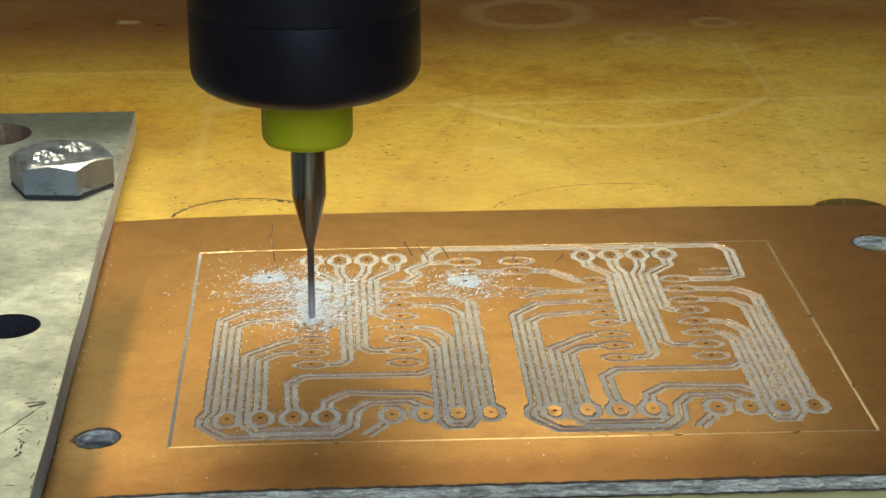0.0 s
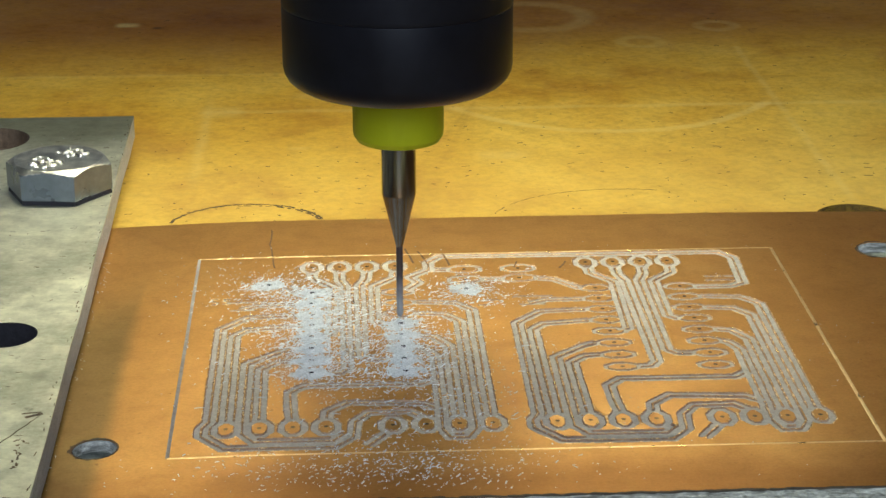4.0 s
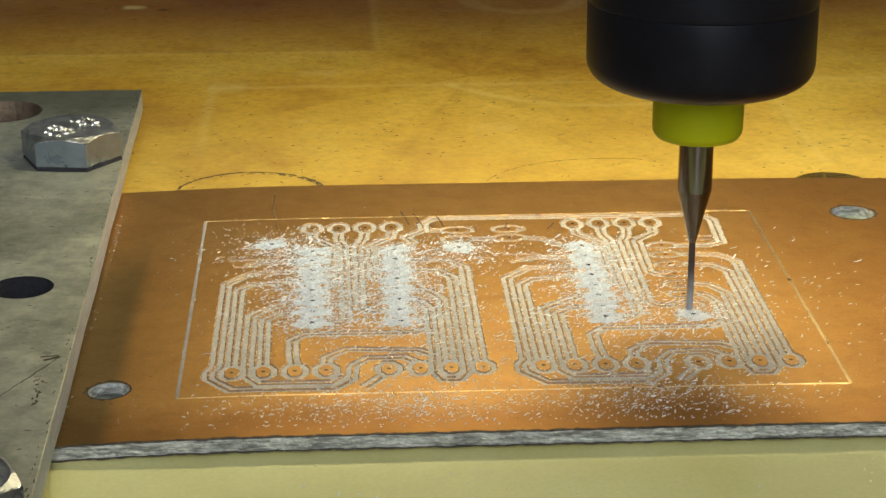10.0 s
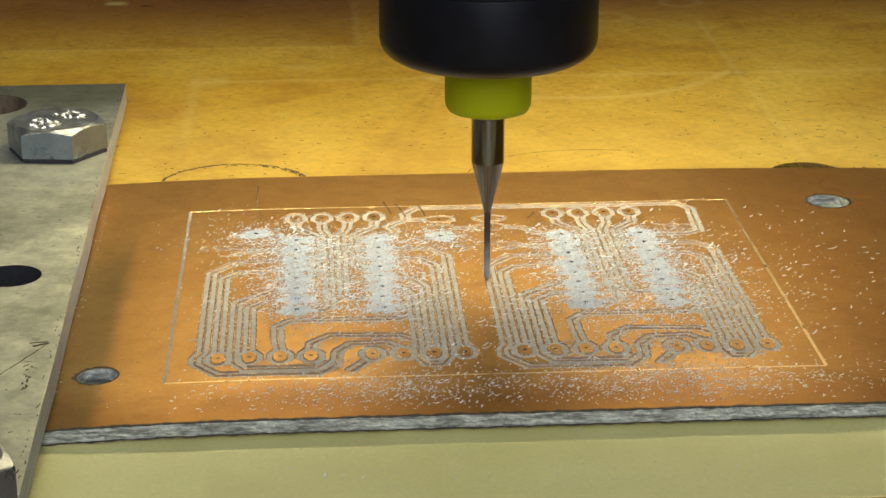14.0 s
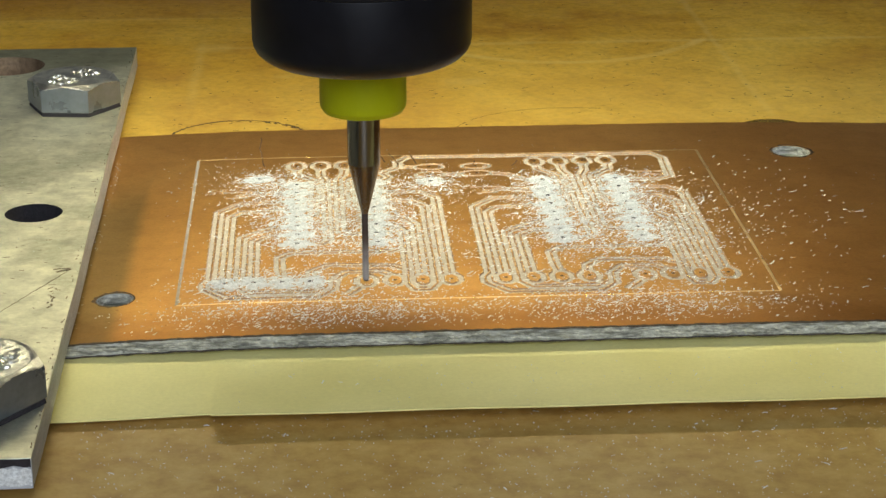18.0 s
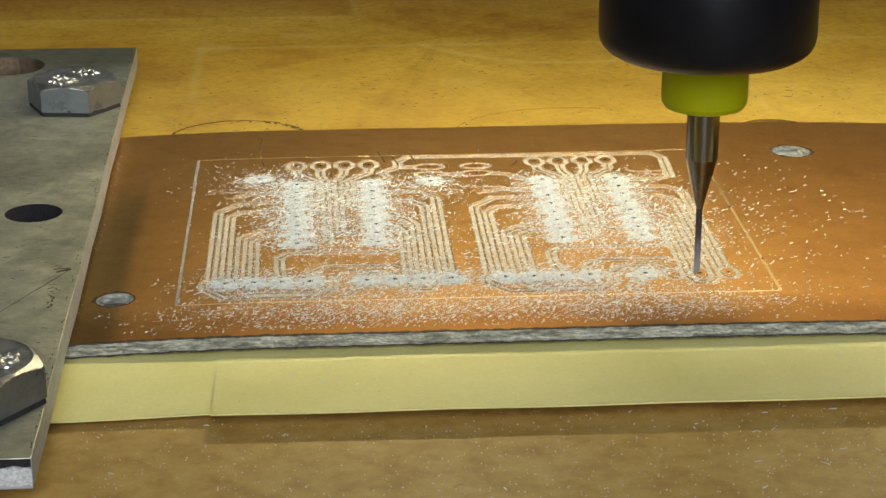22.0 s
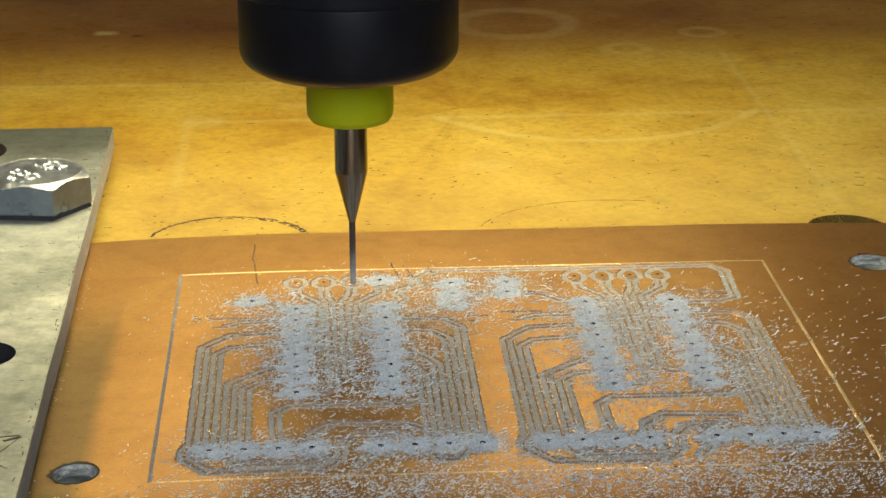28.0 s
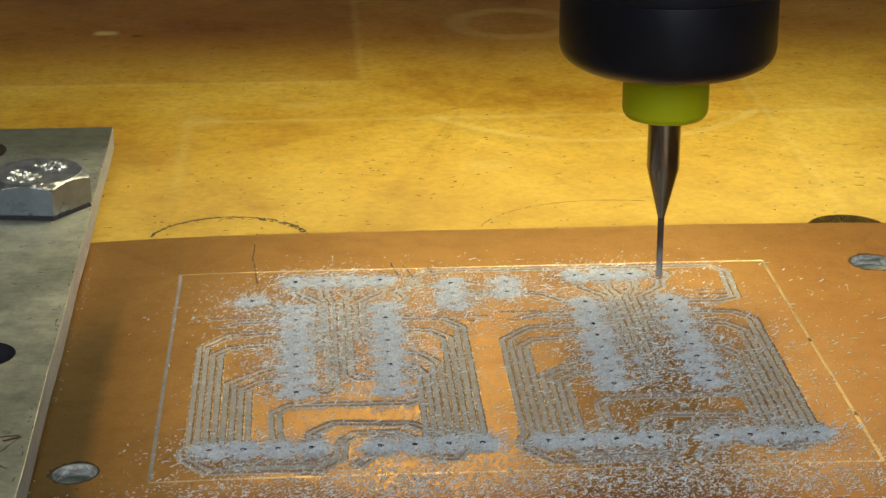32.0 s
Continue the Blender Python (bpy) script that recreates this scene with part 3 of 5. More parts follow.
# ---- clamp plate and bolts ----
def clamp_plate():
    p = thing("clamp_plate", 0, 0, 0, "grey galvanised steel clamp plate bolted over the circuit board", "clamp plate")
    back, front = (-9.45, 39.8), (-7.95, -77.2)
    outline = [(-70, 39.8), back, *[(back[0] + (front[0] - back[0]) * i / 14 + 0.05 * math.sin(i * 2.1), back[1] + (front[1] - back[1]) * i / 14) for i in range(1, 14)], front, (-70, -78.2)]
    holes = [ring_points(-14.35, -23.6, 2.72, 36), ring_points(-24.2, 31.5, 4.4, 36)]
    bm = sheet(outline, holes, 0.0, 2.4, edge=1, bores=(2, 3))
    rim = [e for e in bm.edges if all(abs(v.co.z - 2.4) < 1e-6 for v in e.verts) and any(f.material_index == 1 for f in e.link_faces)]
    bmesh.ops.bevel(bm, geom=rim, offset=0.07, segments=2, affect="EDGES", profile=0.5)
    part("plate", bm, [STEEL, STEEL_EDGE, SHADE_BLACK, RUST], p)
    rng = random.Random(9)
    bm = bmesh.new()
    for a, b, w, gap in (((-9.2, -39.2), (-22.0, -65.5), 0.13, 0.0), ((-9.2, -39.2), (-10.4, -39.8), 0.42, 0.0), ((-9.3, -38.9), (-10.7, -39.2), 0.22, 0.0)):
        broken_scratch(bm, split_line([a, b], 0.7), w, rng, gap, 2.406, 0.05)
    for k in range(26):
        x, y = -10.1 + rng.uniform(-0.35, 0.35), -43.2 - 5.2 * k / 26
        broken_scratch(bm, [(x, y), (x + rng.uniform(-0.3, 0.3), y - rng.uniform(0.1, 0.5))], 0.16, rng, 0.25, 2.406, 0.05)
    for k in range(130):
        x, y = rng.uniform(-26, -9.8), rng.uniform(-70, 36)
        if min(math.hypot(x + 14.3, y - 13.4), math.hypot(x + 13.1, y + 67.4)) > 6 and math.hypot(x + 14.35, y + 23.6) > 3.2 and math.hypot(x + 24.2, y - 31.5) > 5:
            broken_scratch(bm, [(x, y), (x + rng.uniform(0.15, 0.7), y + rng.uniform(-0.15, 0.15))], 0.12, rng, 0.1, 2.406, 0.03)
    for k in range(150):
        y = 38 - 115 * k / 150 + rng.uniform(-0.3, 0.3)
        x = -9.5 + 1.5 * (39.8 - y) / 117.0 - rng.uniform(0.05, 0.5)
        broken_scratch(bm, [(x, y), (x + rng.uniform(-0.1, 0.1), y - rng.uniform(0.2, 0.7))], 0.10, rng, 0.55, 2.406, 0.04)
    part("scribe_mark", bm, SCRATCH, p, "dark scribed lines")
    # the dark band paints shade along the top of the cut end
    for name, z0, z1, mat, label in (("end_shade", 1.75, 2.36, SHADE_BLACK, "dark band painted for the shaded upper edge of the cut end"), ("end_dust", 0.25, 1.65, DUST_BED, "whitish dust caked on the cut end")):
        bm = bmesh.new()
        ends = [(-60 + 52.0 * i / 130, -78.04 + 0.84 * i / 130) for i in range(131)]
        rows = [[bm.verts.new((x, y - rng.uniform(0.02, 0.12), z + rng.uniform(-0.12, 0.12) * (0 if mat is SHADE_BLACK and z == z1 else 1))) for z in (z0, (z0 + z1) / 2, z1)] for x, y in ends]
        for u, v in zip(rows, rows[1:]):
            for j in range(2):
                bm.faces.new((u[j], v[j], v[j + 1], u[j + 1]))
        part(name, bm, mat, p, label)
    # the small hole is coloured black inside in place of its shade
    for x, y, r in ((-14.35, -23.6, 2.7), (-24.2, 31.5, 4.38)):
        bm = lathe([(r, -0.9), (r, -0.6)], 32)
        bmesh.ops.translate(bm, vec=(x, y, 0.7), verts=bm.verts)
        part("hole_bottom", bm, SHADE_BLACK if r < 3 else RUST, p, "black disc for the shade in an open bolt hole" if r < 3 else "copper-coloured bottom of a countersunk hole")


def hex_bolt(x, y, turn, label):
    b = thing("hex_bolt", x, y, 2.4, label, "bolt", "bolts of the clamp plate", rz=turn)
    R, h, N = 5.25, 3.5, 96
    bm = bmesh.new()
    rows = []
    for z in (0.46, 0.56, 1.6, h - 0.85, h - 0.7, h - 0.58, h - 0.46, h - 0.36, h - 0.26, h - 0.16, h - 0.07, h):
        row = []
        for i in range(N):
            a = 2 * math.pi * i / N
            flat = R * math.cos(math.pi / 6) / math.cos((a % (math.pi / 3)) - math.pi / 6)
            cone = 4.3 + 1.75 * (h - z) + 0.03 * math.sin(7 * a + 1)
            r = min(flat, cone) * (0.985 if z < 0.5 else 1.0)
            row.append(bm.verts.new((r * math.cos(a), r * math.sin(a), z)))
        rows.append(row)
    for r0, r1 in zip(rows, rows[1:]):
        for i in range(N):
            bm.faces.new((r0[i], r0[(i + 1) % N], r1[(i + 1) % N], r1[i]))
    top = [bm.verts.new((v.co.x * 0.95, v.co.y * 0.95, h - 0.06)) for v in rows[-1]]
    for i in range(N):
        bm.faces.new((rows[-1][i], rows[-1][(i + 1) % N], top[(i + 1) % N], top[i]))
    bm.faces.new(top)
    bm.faces.new(rows[0][::-1])
    bmesh.ops.recalc_face_normals(bm, faces=bm.faces[:])
    for f in bm.faces:
        f.material_index = 1 if f.calc_center_median().z > h - 0.45 and f.normal.z > 0.2 else 0
    part("head", bm, [ZINC_SHADED, ZINC_TOP], b)
    # black hexagonal seat stands for the shadow gap under the head
    part("gap_shade", lathe([(5.1, 0.0), (5.2, 0.05), (5.1, 0.48)], 6), SHADE_BLACK, b, "black seat painted as the shadow gap under the bolt head")
    rng = random.Random(3)
    for sx in (-1, 1):
        for k in range(9):
            x0, y0 = sx * 2.0 + (k % 3 - 1) * 0.85 + rng.uniform(-0.2, 0.2), (k // 3 - 1) * 0.95 + rng.uniform(-0.25, 0.25)
            start = rng.uniform(0, 360)
            pts = arc_points(x0, y0, rng.uniform(0.22, 0.42), rng.uniform(0.3, 0.5), start, start + rng.uniform(120, 280), 8)
            w = rng.uniform(0.12, 0.2)
            bm = bmesh.new()
            strip_mesh(bm, pts, [(-w, h - 0.10), (-w * 0.6, h + 0.08), (0.0, h + 0.14), (w * 0.6, h + 0.08), (w, h - 0.10)])
            part("grade_mark", bm, MARK, b, "raised unreadable stamped mark")
    return b


# ---- yellow paper strips ----
def paper(name, x0, x1, back, front, z_back, z_front0, z_front1, label):
    """A paper strip that comes out from under the board and curls up towards its front edge."""
    ob = thing(name, 0, 0, 0, label, "paper strip", "paper strips under the board")
    nx, ny = 40, 60
    bm = bmesh.new()
    rows = []
    for j in range(ny + 1):
        v = j / ny
        row = []
        for i in range(nx + 1):
            u = i / nx
            x = x0 + (x1 - x0) * u
            f0, f1 = front
            y = back + (f0 + (f1 - f0) * u - back) * v
            zf = z_front0 + (z_front1 - z_front0) * u
            curl = max(0.0, (v - 0.38) / 0.62) ** 1.1
            z = z_back + (zf - z_back) * curl + 0.03 * math.sin(x * 0.35) * v
            row.append(bm.verts.new((x, y, z)))
        rows.append(row)
    for a, b in zip(rows, rows[1:]):
        for i in range(nx):
            bm.faces.new((a[i], b[i], b[i + 1], a[i + 1]))
    for f in bm.faces:
        if f.normal.z < 0:
            f.normal_flip()
    geom = bmesh.ops.extrude_face_region(bm, geom=bm.faces[:])
    bmesh.ops.translate(bm, vec=(0, 0, -0.12), verts=[v for v in geom["geom"] if isinstance(v, bmesh.types.BMVert)])
    bmesh.ops.recalc_face_normals(bm, faces=bm.faces[:])
    part("sheet", bm, PAPER, ob)


# ---- circuit board ----
BX0, BX1, BY0, BY1, BT = -15.0, 96.0, -49.7, 10.3, 1.22
PIN, ROW, COPY = 2.54, 7.62, 25.28
CHIP = (10.58, -9.6)


def ragged(x, k):
    return 0.05 * math.sin(x * 1.7 + k) + 0.04 * math.sin(x * 4.1 + 2 * k)


FIELD = (-1.5, 55.5, -43.0, 3.0)


def board_slab(z0, z1, open_field=False):
    """The bowed board between two heights: columns of quads, with a filled patch round each open bore."""
    xs = [BX0 + 1.5 * i for i in range(75)]
    ys = [None, -43.0, -37.0, -4.5, 3.0, None]
    patches = [((-9.0, -1.5), 1, HOLES[0]), ((60.0, 67.5), 3, HOLES[1])]
    bm = bmesh.new()
    grid = [[bm.verts.new((x, y if y is not None else (BY0 + ragged(x, 0.3) if j == 0 else BY1 + 0.3 * ragged(x, 1.3)), z1)) for j, y in enumerate(ys)] for x in xs]
    for i in range(74):
        for j in range(5):
            if any(r == j and a <= xs[i] < b for (a, b), r, _ in patches):
                continue
            if open_field and 1 <= j <= 3 and FIELD[0] - 0.01 < xs[i] < FIELD[1] - 0.01:
                continue
            bm.faces.new((grid[i][j], grid[i + 1][j], grid[i + 1][j + 1], grid[i][j + 1]))
    for (a, b), r, (hx, hy, hr) in patches:
        cols = [i for i, x in enumerate(xs) if a - 0.01 <= x <= b + 0.01]
        loop = [grid[i][r] for i in cols] + [grid[i][r + 1] for i in reversed(cols)]
        ring = [bm.verts.new((x, y, z1)) for x, y in ring_points(hx, hy, hr, 36)]
        edges = []
        for vs in (loop, ring):
            for u, v in zip(vs, vs[1:] + vs[:1]):
                edges.append(bm.edges.get((u, v)) or bm.edges.new((u, v)))
        bmesh.ops.triangle_fill(bm, edges=edges, use_beauty=True)
    bmesh.ops.recalc_face_normals(bm, faces=bm.faces[:])
    if sum(f.normal.z for f in bm.faces) < 0:
        bmesh.ops.reverse_faces(bm, faces=bm.faces[:])
    low = {v: bm.verts.new((v.co.x, v.co.y, z0)) for v in bm.verts[:]}
    for f in bm.faces[:]:
        bm.faces.new([low[v] for v in reversed(f.verts)])
    for e in [e for e in bm.edges if len(e.link_faces) == 1 and e.verts[0] in low and e.verts[1] in low]:
        u, v = e.verts
        bm.faces.new((u, v, low[v], low[u]))
    bmesh.ops.recalc_face_normals(bm, faces=bm.faces[:])
    for v in bm.verts:
        v.co.z += sag(v.co.x)
    return bm


HOLES = [(-5.45, -39.9, 1.68), (64.0, -0.75, 2.1)]


def chip_pads():
    """Pad centres of one chip, in the chip's own frame."""
    return [(c * ROW, -k * PIN) for c in (0, 1) for k in range(8)]


def header_pads():
    return [(k * PIN - 0.1, 6.6) for k in range(4)] + [(-6.4 + k * PIN, -27.9) for k in (0, 1, 2, 3, 5, 6, 7, 8)]


def two_pad_parts():
    return [(13.85, 5.4), (13.8, 2.8), (18.8, 5.4), (18.7, 2.9)]


TRACKS = [
    [(-1.6, -5.08), (-5.5, -5.35), (-7.7, -7.8), (-7.75, -26.4), (-8.25, -27.5), (-8.25, -28.9), (-6.4, -31.3), (1.9, -31.45), (3.25, -29.8), (3.45, -27.1), (4.5, -25.6), (7.6, -25.5), (8.5, -26.5)],
    [(-1.6, -7.65), (-5.5, -8.2), (-6.5, -9.4), (-6.48, -26.6)],
    [(-1.6, -12.7), (-2.6, -13.2), (-5.2, -15.5), (-5.2, -28.7), (-4.2, -30.3), (1.7, -30.4), (2.5, -29.3)],
    [(-1.6, -15.24), (-2.8, -15.4), (-4.0, -16.6), (-3.92, -26.6)],
    [(10.0, -19.3), (8.8, -20.3), (-0.5, -20.2), (-1.6, -21.4), (-1.55, -24.2), (-1.38, -26.6)],
    [(10.2, -25.3), (8.8, -24.1), (2.9, -23.6), (1.35, -25.1), (1.2, -26.6)],
    [(-0.05, 5.3), (-0.02, 3.9), (1.85, 1.5), (1.65, -9.5), (1.0, -10.1)],
    [(2.44, 5.3), (2.44, 3.4), (2.88, 1.9), (2.98, -16.8), (2.4, -17.7), (1.5, -17.8)],
    [(4.95, 5.3), (4.8, 3.5), (4.2, 1.9), (4.22, -14.4), (4.9, -15.2), (6.1, -15.3)],
    [(7.5, 5.3), (7.4, 3.7), (5.5, 1.6), (5.45, -6.9), (6.2, -7.6)],
    [(9.1, -2.55), (12.5, -2.9), (13.9, -4.6), (13.9, -26.6)],
    [(9.1, -5.2), (11.4, -5.5), (12.65, -7.1), (12.65, -28.7), (11.9, -30.3), (10.6, -30.3), (10.05, -28.6), (10.1, -26.2)],
    [(9.1, -10.25), (10.3, -10.6), (11.4, -12.5), (11.38, -26.6)],
    [(9.1, -12.8), (9.6, -13.2), (10.2, -14.7), (10.15, -26.0)],
    [(-1.5, -2.6), (-4.8, -2.65), (-6.0, -3.3)],
    [(5.75, -29.3), (4.4, -31.3)],
]
TRACE_OFF, GROOVE_W = 0.32, 0.42


def octagon(x, y, rx, ry):
    return ring_points(x, y, rx, 8, ry, math.pi / 8)


LAYER = [0]
CUTS = []
CUT_DEPTH = 0.14


def groove(bm, pts, width, closed=False):
    """The glass-fibre floor of a milled groove; its walls are cut into the copper field."""
    LAYER[0] += 1
    z = -CUT_DEPTH + 0.01 + 0.0013 * (LAYER[0] * 7 % 37)
    h = width / 2
    pts = list(pts)
    CUTS.append((pts + [pts[0]] if closed else pts, h))
    fine = split_line(pts + ([pts[0]] if closed else []), 1.2)
    if closed:
        fine = fine[:-1]
    strip_mesh(bm, fine, [(-h - 0.06, z), (h + 0.06, z)], closed, [0], sag)


def edge_groove(bm, pts, width, lip):
    """A fine outline cut between two rounded burrs, coloured bright as if glinting."""
    h, first = width / 2, len(bm.verts)
    prof = [(-h - 0.10, 0.0), (-h - 0.05, lip * 0.8), (-h, lip), (-h + 0.03, 0.006), (h - 0.03, 0.006), (h, lip), (h + 0.05, lip * 0.8), (h + 0.10, 0.0)]
    strip_mesh(bm, split_line(pts, 0.35), prof, False, [1, 2, 2, 0, 2, 2, 1], sag)
    bm.verts.ensure_lookup_table()
    rng = random.Random(int(width * 100))
    for k in range(first, len(bm.verts), 8):
        wear = rng.uniform(0.35, 1.25)
        for j in (1, 2, 5, 6):
            v = bm.verts[k + j].co
            base = sag(v.x)
            v.z = base + (v.z - base) * wear * rng.uniform(0.8, 1.2)
            v.x += rng.uniform(-0.012, 0.012)
            v.y += rng.uniform(-0.012, 0.012)


def milled_field(pcb):
    """The copper between the grooves: a fine sheet whose surface drops into every groove, with burred lips."""
    x0, x1, y0, y1 = FIELD
    nx, ny = int(round((x1 - x0) / 0.055)), int(round((y1 - y0) / 0.075))
    xs, ys = np.linspace(x0, x1, nx + 1), np.linspace(y0, y1, ny + 1)
    gap = np.full((ny + 1, nx + 1), 9.0)
    for pts, h in CUTS:
        for (ax, ay), (bx, by) in zip(pts, pts[1:]):
            m = h + 0.4
            i0, i1 = np.searchsorted(xs, (min(ax, bx) - m, max(ax, bx) + m))
            j0, j1 = np.searchsorted(ys, (min(ay, by) - m, max(ay, by) + m))
            px, py = np.meshgrid(xs[i0:i1], ys[j0:j1])
            dx, dy = bx - ax, by - ay
            k = np.clip(((px - ax) * dx + (py - ay) * dy) / max(dx * dx + dy * dy, 1e-9), 0, 1)
            d = np.hypot(px - ax - k * dx, py - ay - k * dy) - h
            gap[j0:j1, i0:i1] = np.minimum(gap[j0:j1, i0:i1], d)
    rng = np.random.default_rng(12)
    waver = rng.uniform(-1, 1, (ny // 6 + 2, nx // 6 + 2)).repeat(6, 0).repeat(6, 1)[: ny + 1, : nx + 1]
    gap = gap + rng.uniform(-0.025, 0.025, gap.shape) + 0.03 * waver
    drop = np.clip(0.5 - gap / 0.08, 0, 1)
    lip = np.clip(1 - np.abs(gap - 0.08) / 0.08, 0, 1) * np.clip(0.5 + 0.9 * waver, 0, 1) * rng.uniform(0.015, 0.06, gap.shape)
    z = -(CUT_DEPTH + 0.05) * drop + lip
    z[0], z[-1], z[:, 0], z[:, -1] = 0, 0, 0, 0
    z = z + np.array([sag(x) for x in xs])[None, :]
    gx, gy = np.meshgrid(xs, ys)
    co = np.stack((gx, gy, z), -1).reshape(-1, 3) * MM
    a = (np.arange(ny)[:, None] * (nx + 1) + np.arange(nx)[None, :]).ravel()
    quads = np.stack((a, a + 1, a + nx + 2, a + nx + 1), -1)
    me = bpy.data.meshes.new("milled_foil")
    me.vertices.add(len(co))
    me.vertices.foreach_set("co", co.ravel().astype(np.float32))
    me.loops.add(quads.size)
    me.loops.foreach_set("vertex_index", quads.ravel().astype(np.int32))
    me.polygons.add(len(quads))
    me.polygons.foreach_set("loop_start", np.arange(0, quads.size, 4, dtype=np.int32))
    deep = drop.ravel()[quads].mean(1)
    lipped = lip.ravel()[quads].max(1)
    kind = np.where(deep > 0.9, 3, np.where(deep > 0.12, 1, np.where(lipped > 0.03, 2, 0)))
    me.polygons.foreach_set("material_index", kind.astype(np.int32))
    for mt in (COPPER, WALL_CUT, GLINT_BURR, FLOOR_FR4):
        me.materials.append(mt)
    me.update(calc_edges=True)
    me.validate()
    ob = new("milled_foil", me)
    ob.parent = pcb
    ob["label"] = "copper foil milled into tracks and pads"


def side_lines(pts, off):
    out = []
    for i, (x, y) in enumerate(pts):
        p, q = pts[max(i - 1, 0)], pts[min(i + 1, len(pts) - 1)]
        a = Vector((x - p[0], y - p[1])) if i else Vector((q[0] - x, q[1] - y))
        b = Vector((q[0] - x, q[1] - y)) if i < len(pts) - 1 else a
        d = (a.normalized() + b.normalized()).normalized()
        k = 1 / max(d.dot(a.normalized()), 0.5)
        out.append((x - d.y * off * k, y + d.x * off * k))
    return out


def circuit_board():
    pcb = thing("circuit_board", 0, 0, 0, "copper-clad circuit board with milled tracks, clamped and slightly bowed", "circuit board")
    part("core", board_slab(-BT, -0.4), FR4_EDGE, pcb, "rough grey sawn glass-fibre core")
    part("core_ply", board_slab(-0.4, -0.07, True), FR4_EDGE, pcb, "rough grey sawn glass-fibre core")
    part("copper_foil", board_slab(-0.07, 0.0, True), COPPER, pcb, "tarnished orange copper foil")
    bm = bmesh.new()
    rng = random.Random(31)
    cols = 420
    rows = []
    for i in range(cols + 1):
        x = BX0 + (BX1 - BX0) * i / cols
        y = BY0 + ragged(x, 0.3) - 0.05
        rows.append([bm.verts.new((x, y - (0.0 if j in (0, 6) else rng.uniform(0.0, 0.14)), -0.06 - j * (BT - 0.1) / 6 + sag(x) + (rng.uniform(-0.03, 0.03) if 0 < j < 6 else 0))) for j in range(7)])
    for a, b in zip(rows, rows[1:]):
        for j in range(6):
            bm.faces.new((a[j], a[j + 1], b[j + 1], b[j]))
    bmesh.ops.recalc_face_normals(bm, faces=bm.faces[:])
    part("sawn_edge", bm, FR4_EDGE, pcb, "fibrous grey sawn edge")
    bm = bmesh.new()
    front = [(BX0 + 0.375 * i, BY0 + ragged(BX0 + 0.375 * i, 0.3)) for i in range(297)]
    for z0, z1 in ((0.01, -0.08), (-1.15, -BT - 0.01)):
        rows = []
        for x, y in front:
            wid = rng.uniform(0.4, 1.5)
            mid = (z0 + z1) / 2
            rows.append([bm.verts.new((x, y + o, mid + (z - mid) * (wid if z != 0.01 else 1) + sag(x))) for o, z in ((0.05, z0 + 0.002), (-0.2, z0), (-0.21, mid), (-0.2, z1))])
        for u, v in zip(rows, rows[1:]):
            for j in range(3):
                bm.faces.new((u[j], u[j + 1], v[j + 1], v[j]))
    bmesh.ops.recalc_face_normals(bm, faces=bm.faces[:])
    part("edge_line", bm, DARK_EDGE, pcb, "dark frayed lines along the sawn edge")

    rect = [(0.05, 0.0), (53.7, 0.0), (53.55, -42.4), (0.1, -42.2)]
    for i in range(4):
        bm = bmesh.new()
        edge_groove(bm, [rect[i], rect[(i + 1) % 4]], (0.06, 0.10, 0.06, 0.12)[i], (0.022, 0.034, 0.018, 0.006)[i])
        part("outline_groove", bm, [OLD_CUT if i == 3 else GLINT_BURR] * 3, pcb, "thin milled outline groove")
    for copy in (0, 1):
        ox, oy = CHIP[0] + copy * COPY, CHIP[1]

        def placed(pts):
            return [(x + ox, y + oy) for x, y in pts]

        for pts in TRACKS:
            for off in (-TRACE_OFF, TRACE_OFF):
                bm = bmesh.new()
                groove(bm, placed(side_lines(pts, off)), GROOVE_W)
                part("track_groove", bm, FLOOR_FR4, pcb)
        for x, y in chip_pads():
            bm = bmesh.new()
            groove(bm, placed(octagon(x, y, 1.45, 0.80)), 0.32, True)
            part("pad_groove", bm, FLOOR_FR4, pcb)
        for x, y in header_pads():
            bm = bmesh.new()
            groove(bm, placed(octagon(x, y, 0.95, 1.4 if y > 0 else 1.5)), 0.52, True)
            part("pad_groove", bm, FLOOR_FR4, pcb)
        for x, y in two_pad_parts() if not copy else []:
            bm = bmesh.new()
            groove(bm, placed(octagon(x, y, 1.6, 0.95)), 0.34, True)
            part("pad_groove", bm, FLOOR_FR4, pcb)
        for x, y in ((-3.9, 2.2), (13.7, 0.3)) if not copy else []:
            bm = bmesh.new()
            groove(bm, placed(octagon(x, y, 1.3, 1.0)), 0.34, True)
            part("pad_groove", bm, FLOOR_FR4, pcb)
        for a, b in (((-4.2, -1.75), (-7.4, -1.7)), ((-5.0, -3.6), (-7.0, -3.6))):
            bm = bmesh.new()
            groove(bm, placed([a, b]), 0.3)
            part("track_groove", bm, FLOOR_FR4, pcb)
    links = [[(44.9, -9.8), (47.9, -9.8), (49.3, -9.0), (49.6, -2.5), (48.5, -1.0), (22.3, -0.75), (21.2, -2.2), (21.2, -4.1), (19.4, -5.9), (20.1, -7.3), (18.9, -9.2)],
             [(34.4, -9.5), (32.4, -7.2), (30.9, -6.9)], [(26.0, -6.85), (27.8, -6.85)], [(9.4, -9.5), (8.4, -7.9)], [(21.6, -4.25), (22.8, -4.2)]]
    for pts in links:
        for off in (-TRACE_OFF, TRACE_OFF):
            bm = bmesh.new()
            groove(bm, side_lines(pts, off), 0.44)
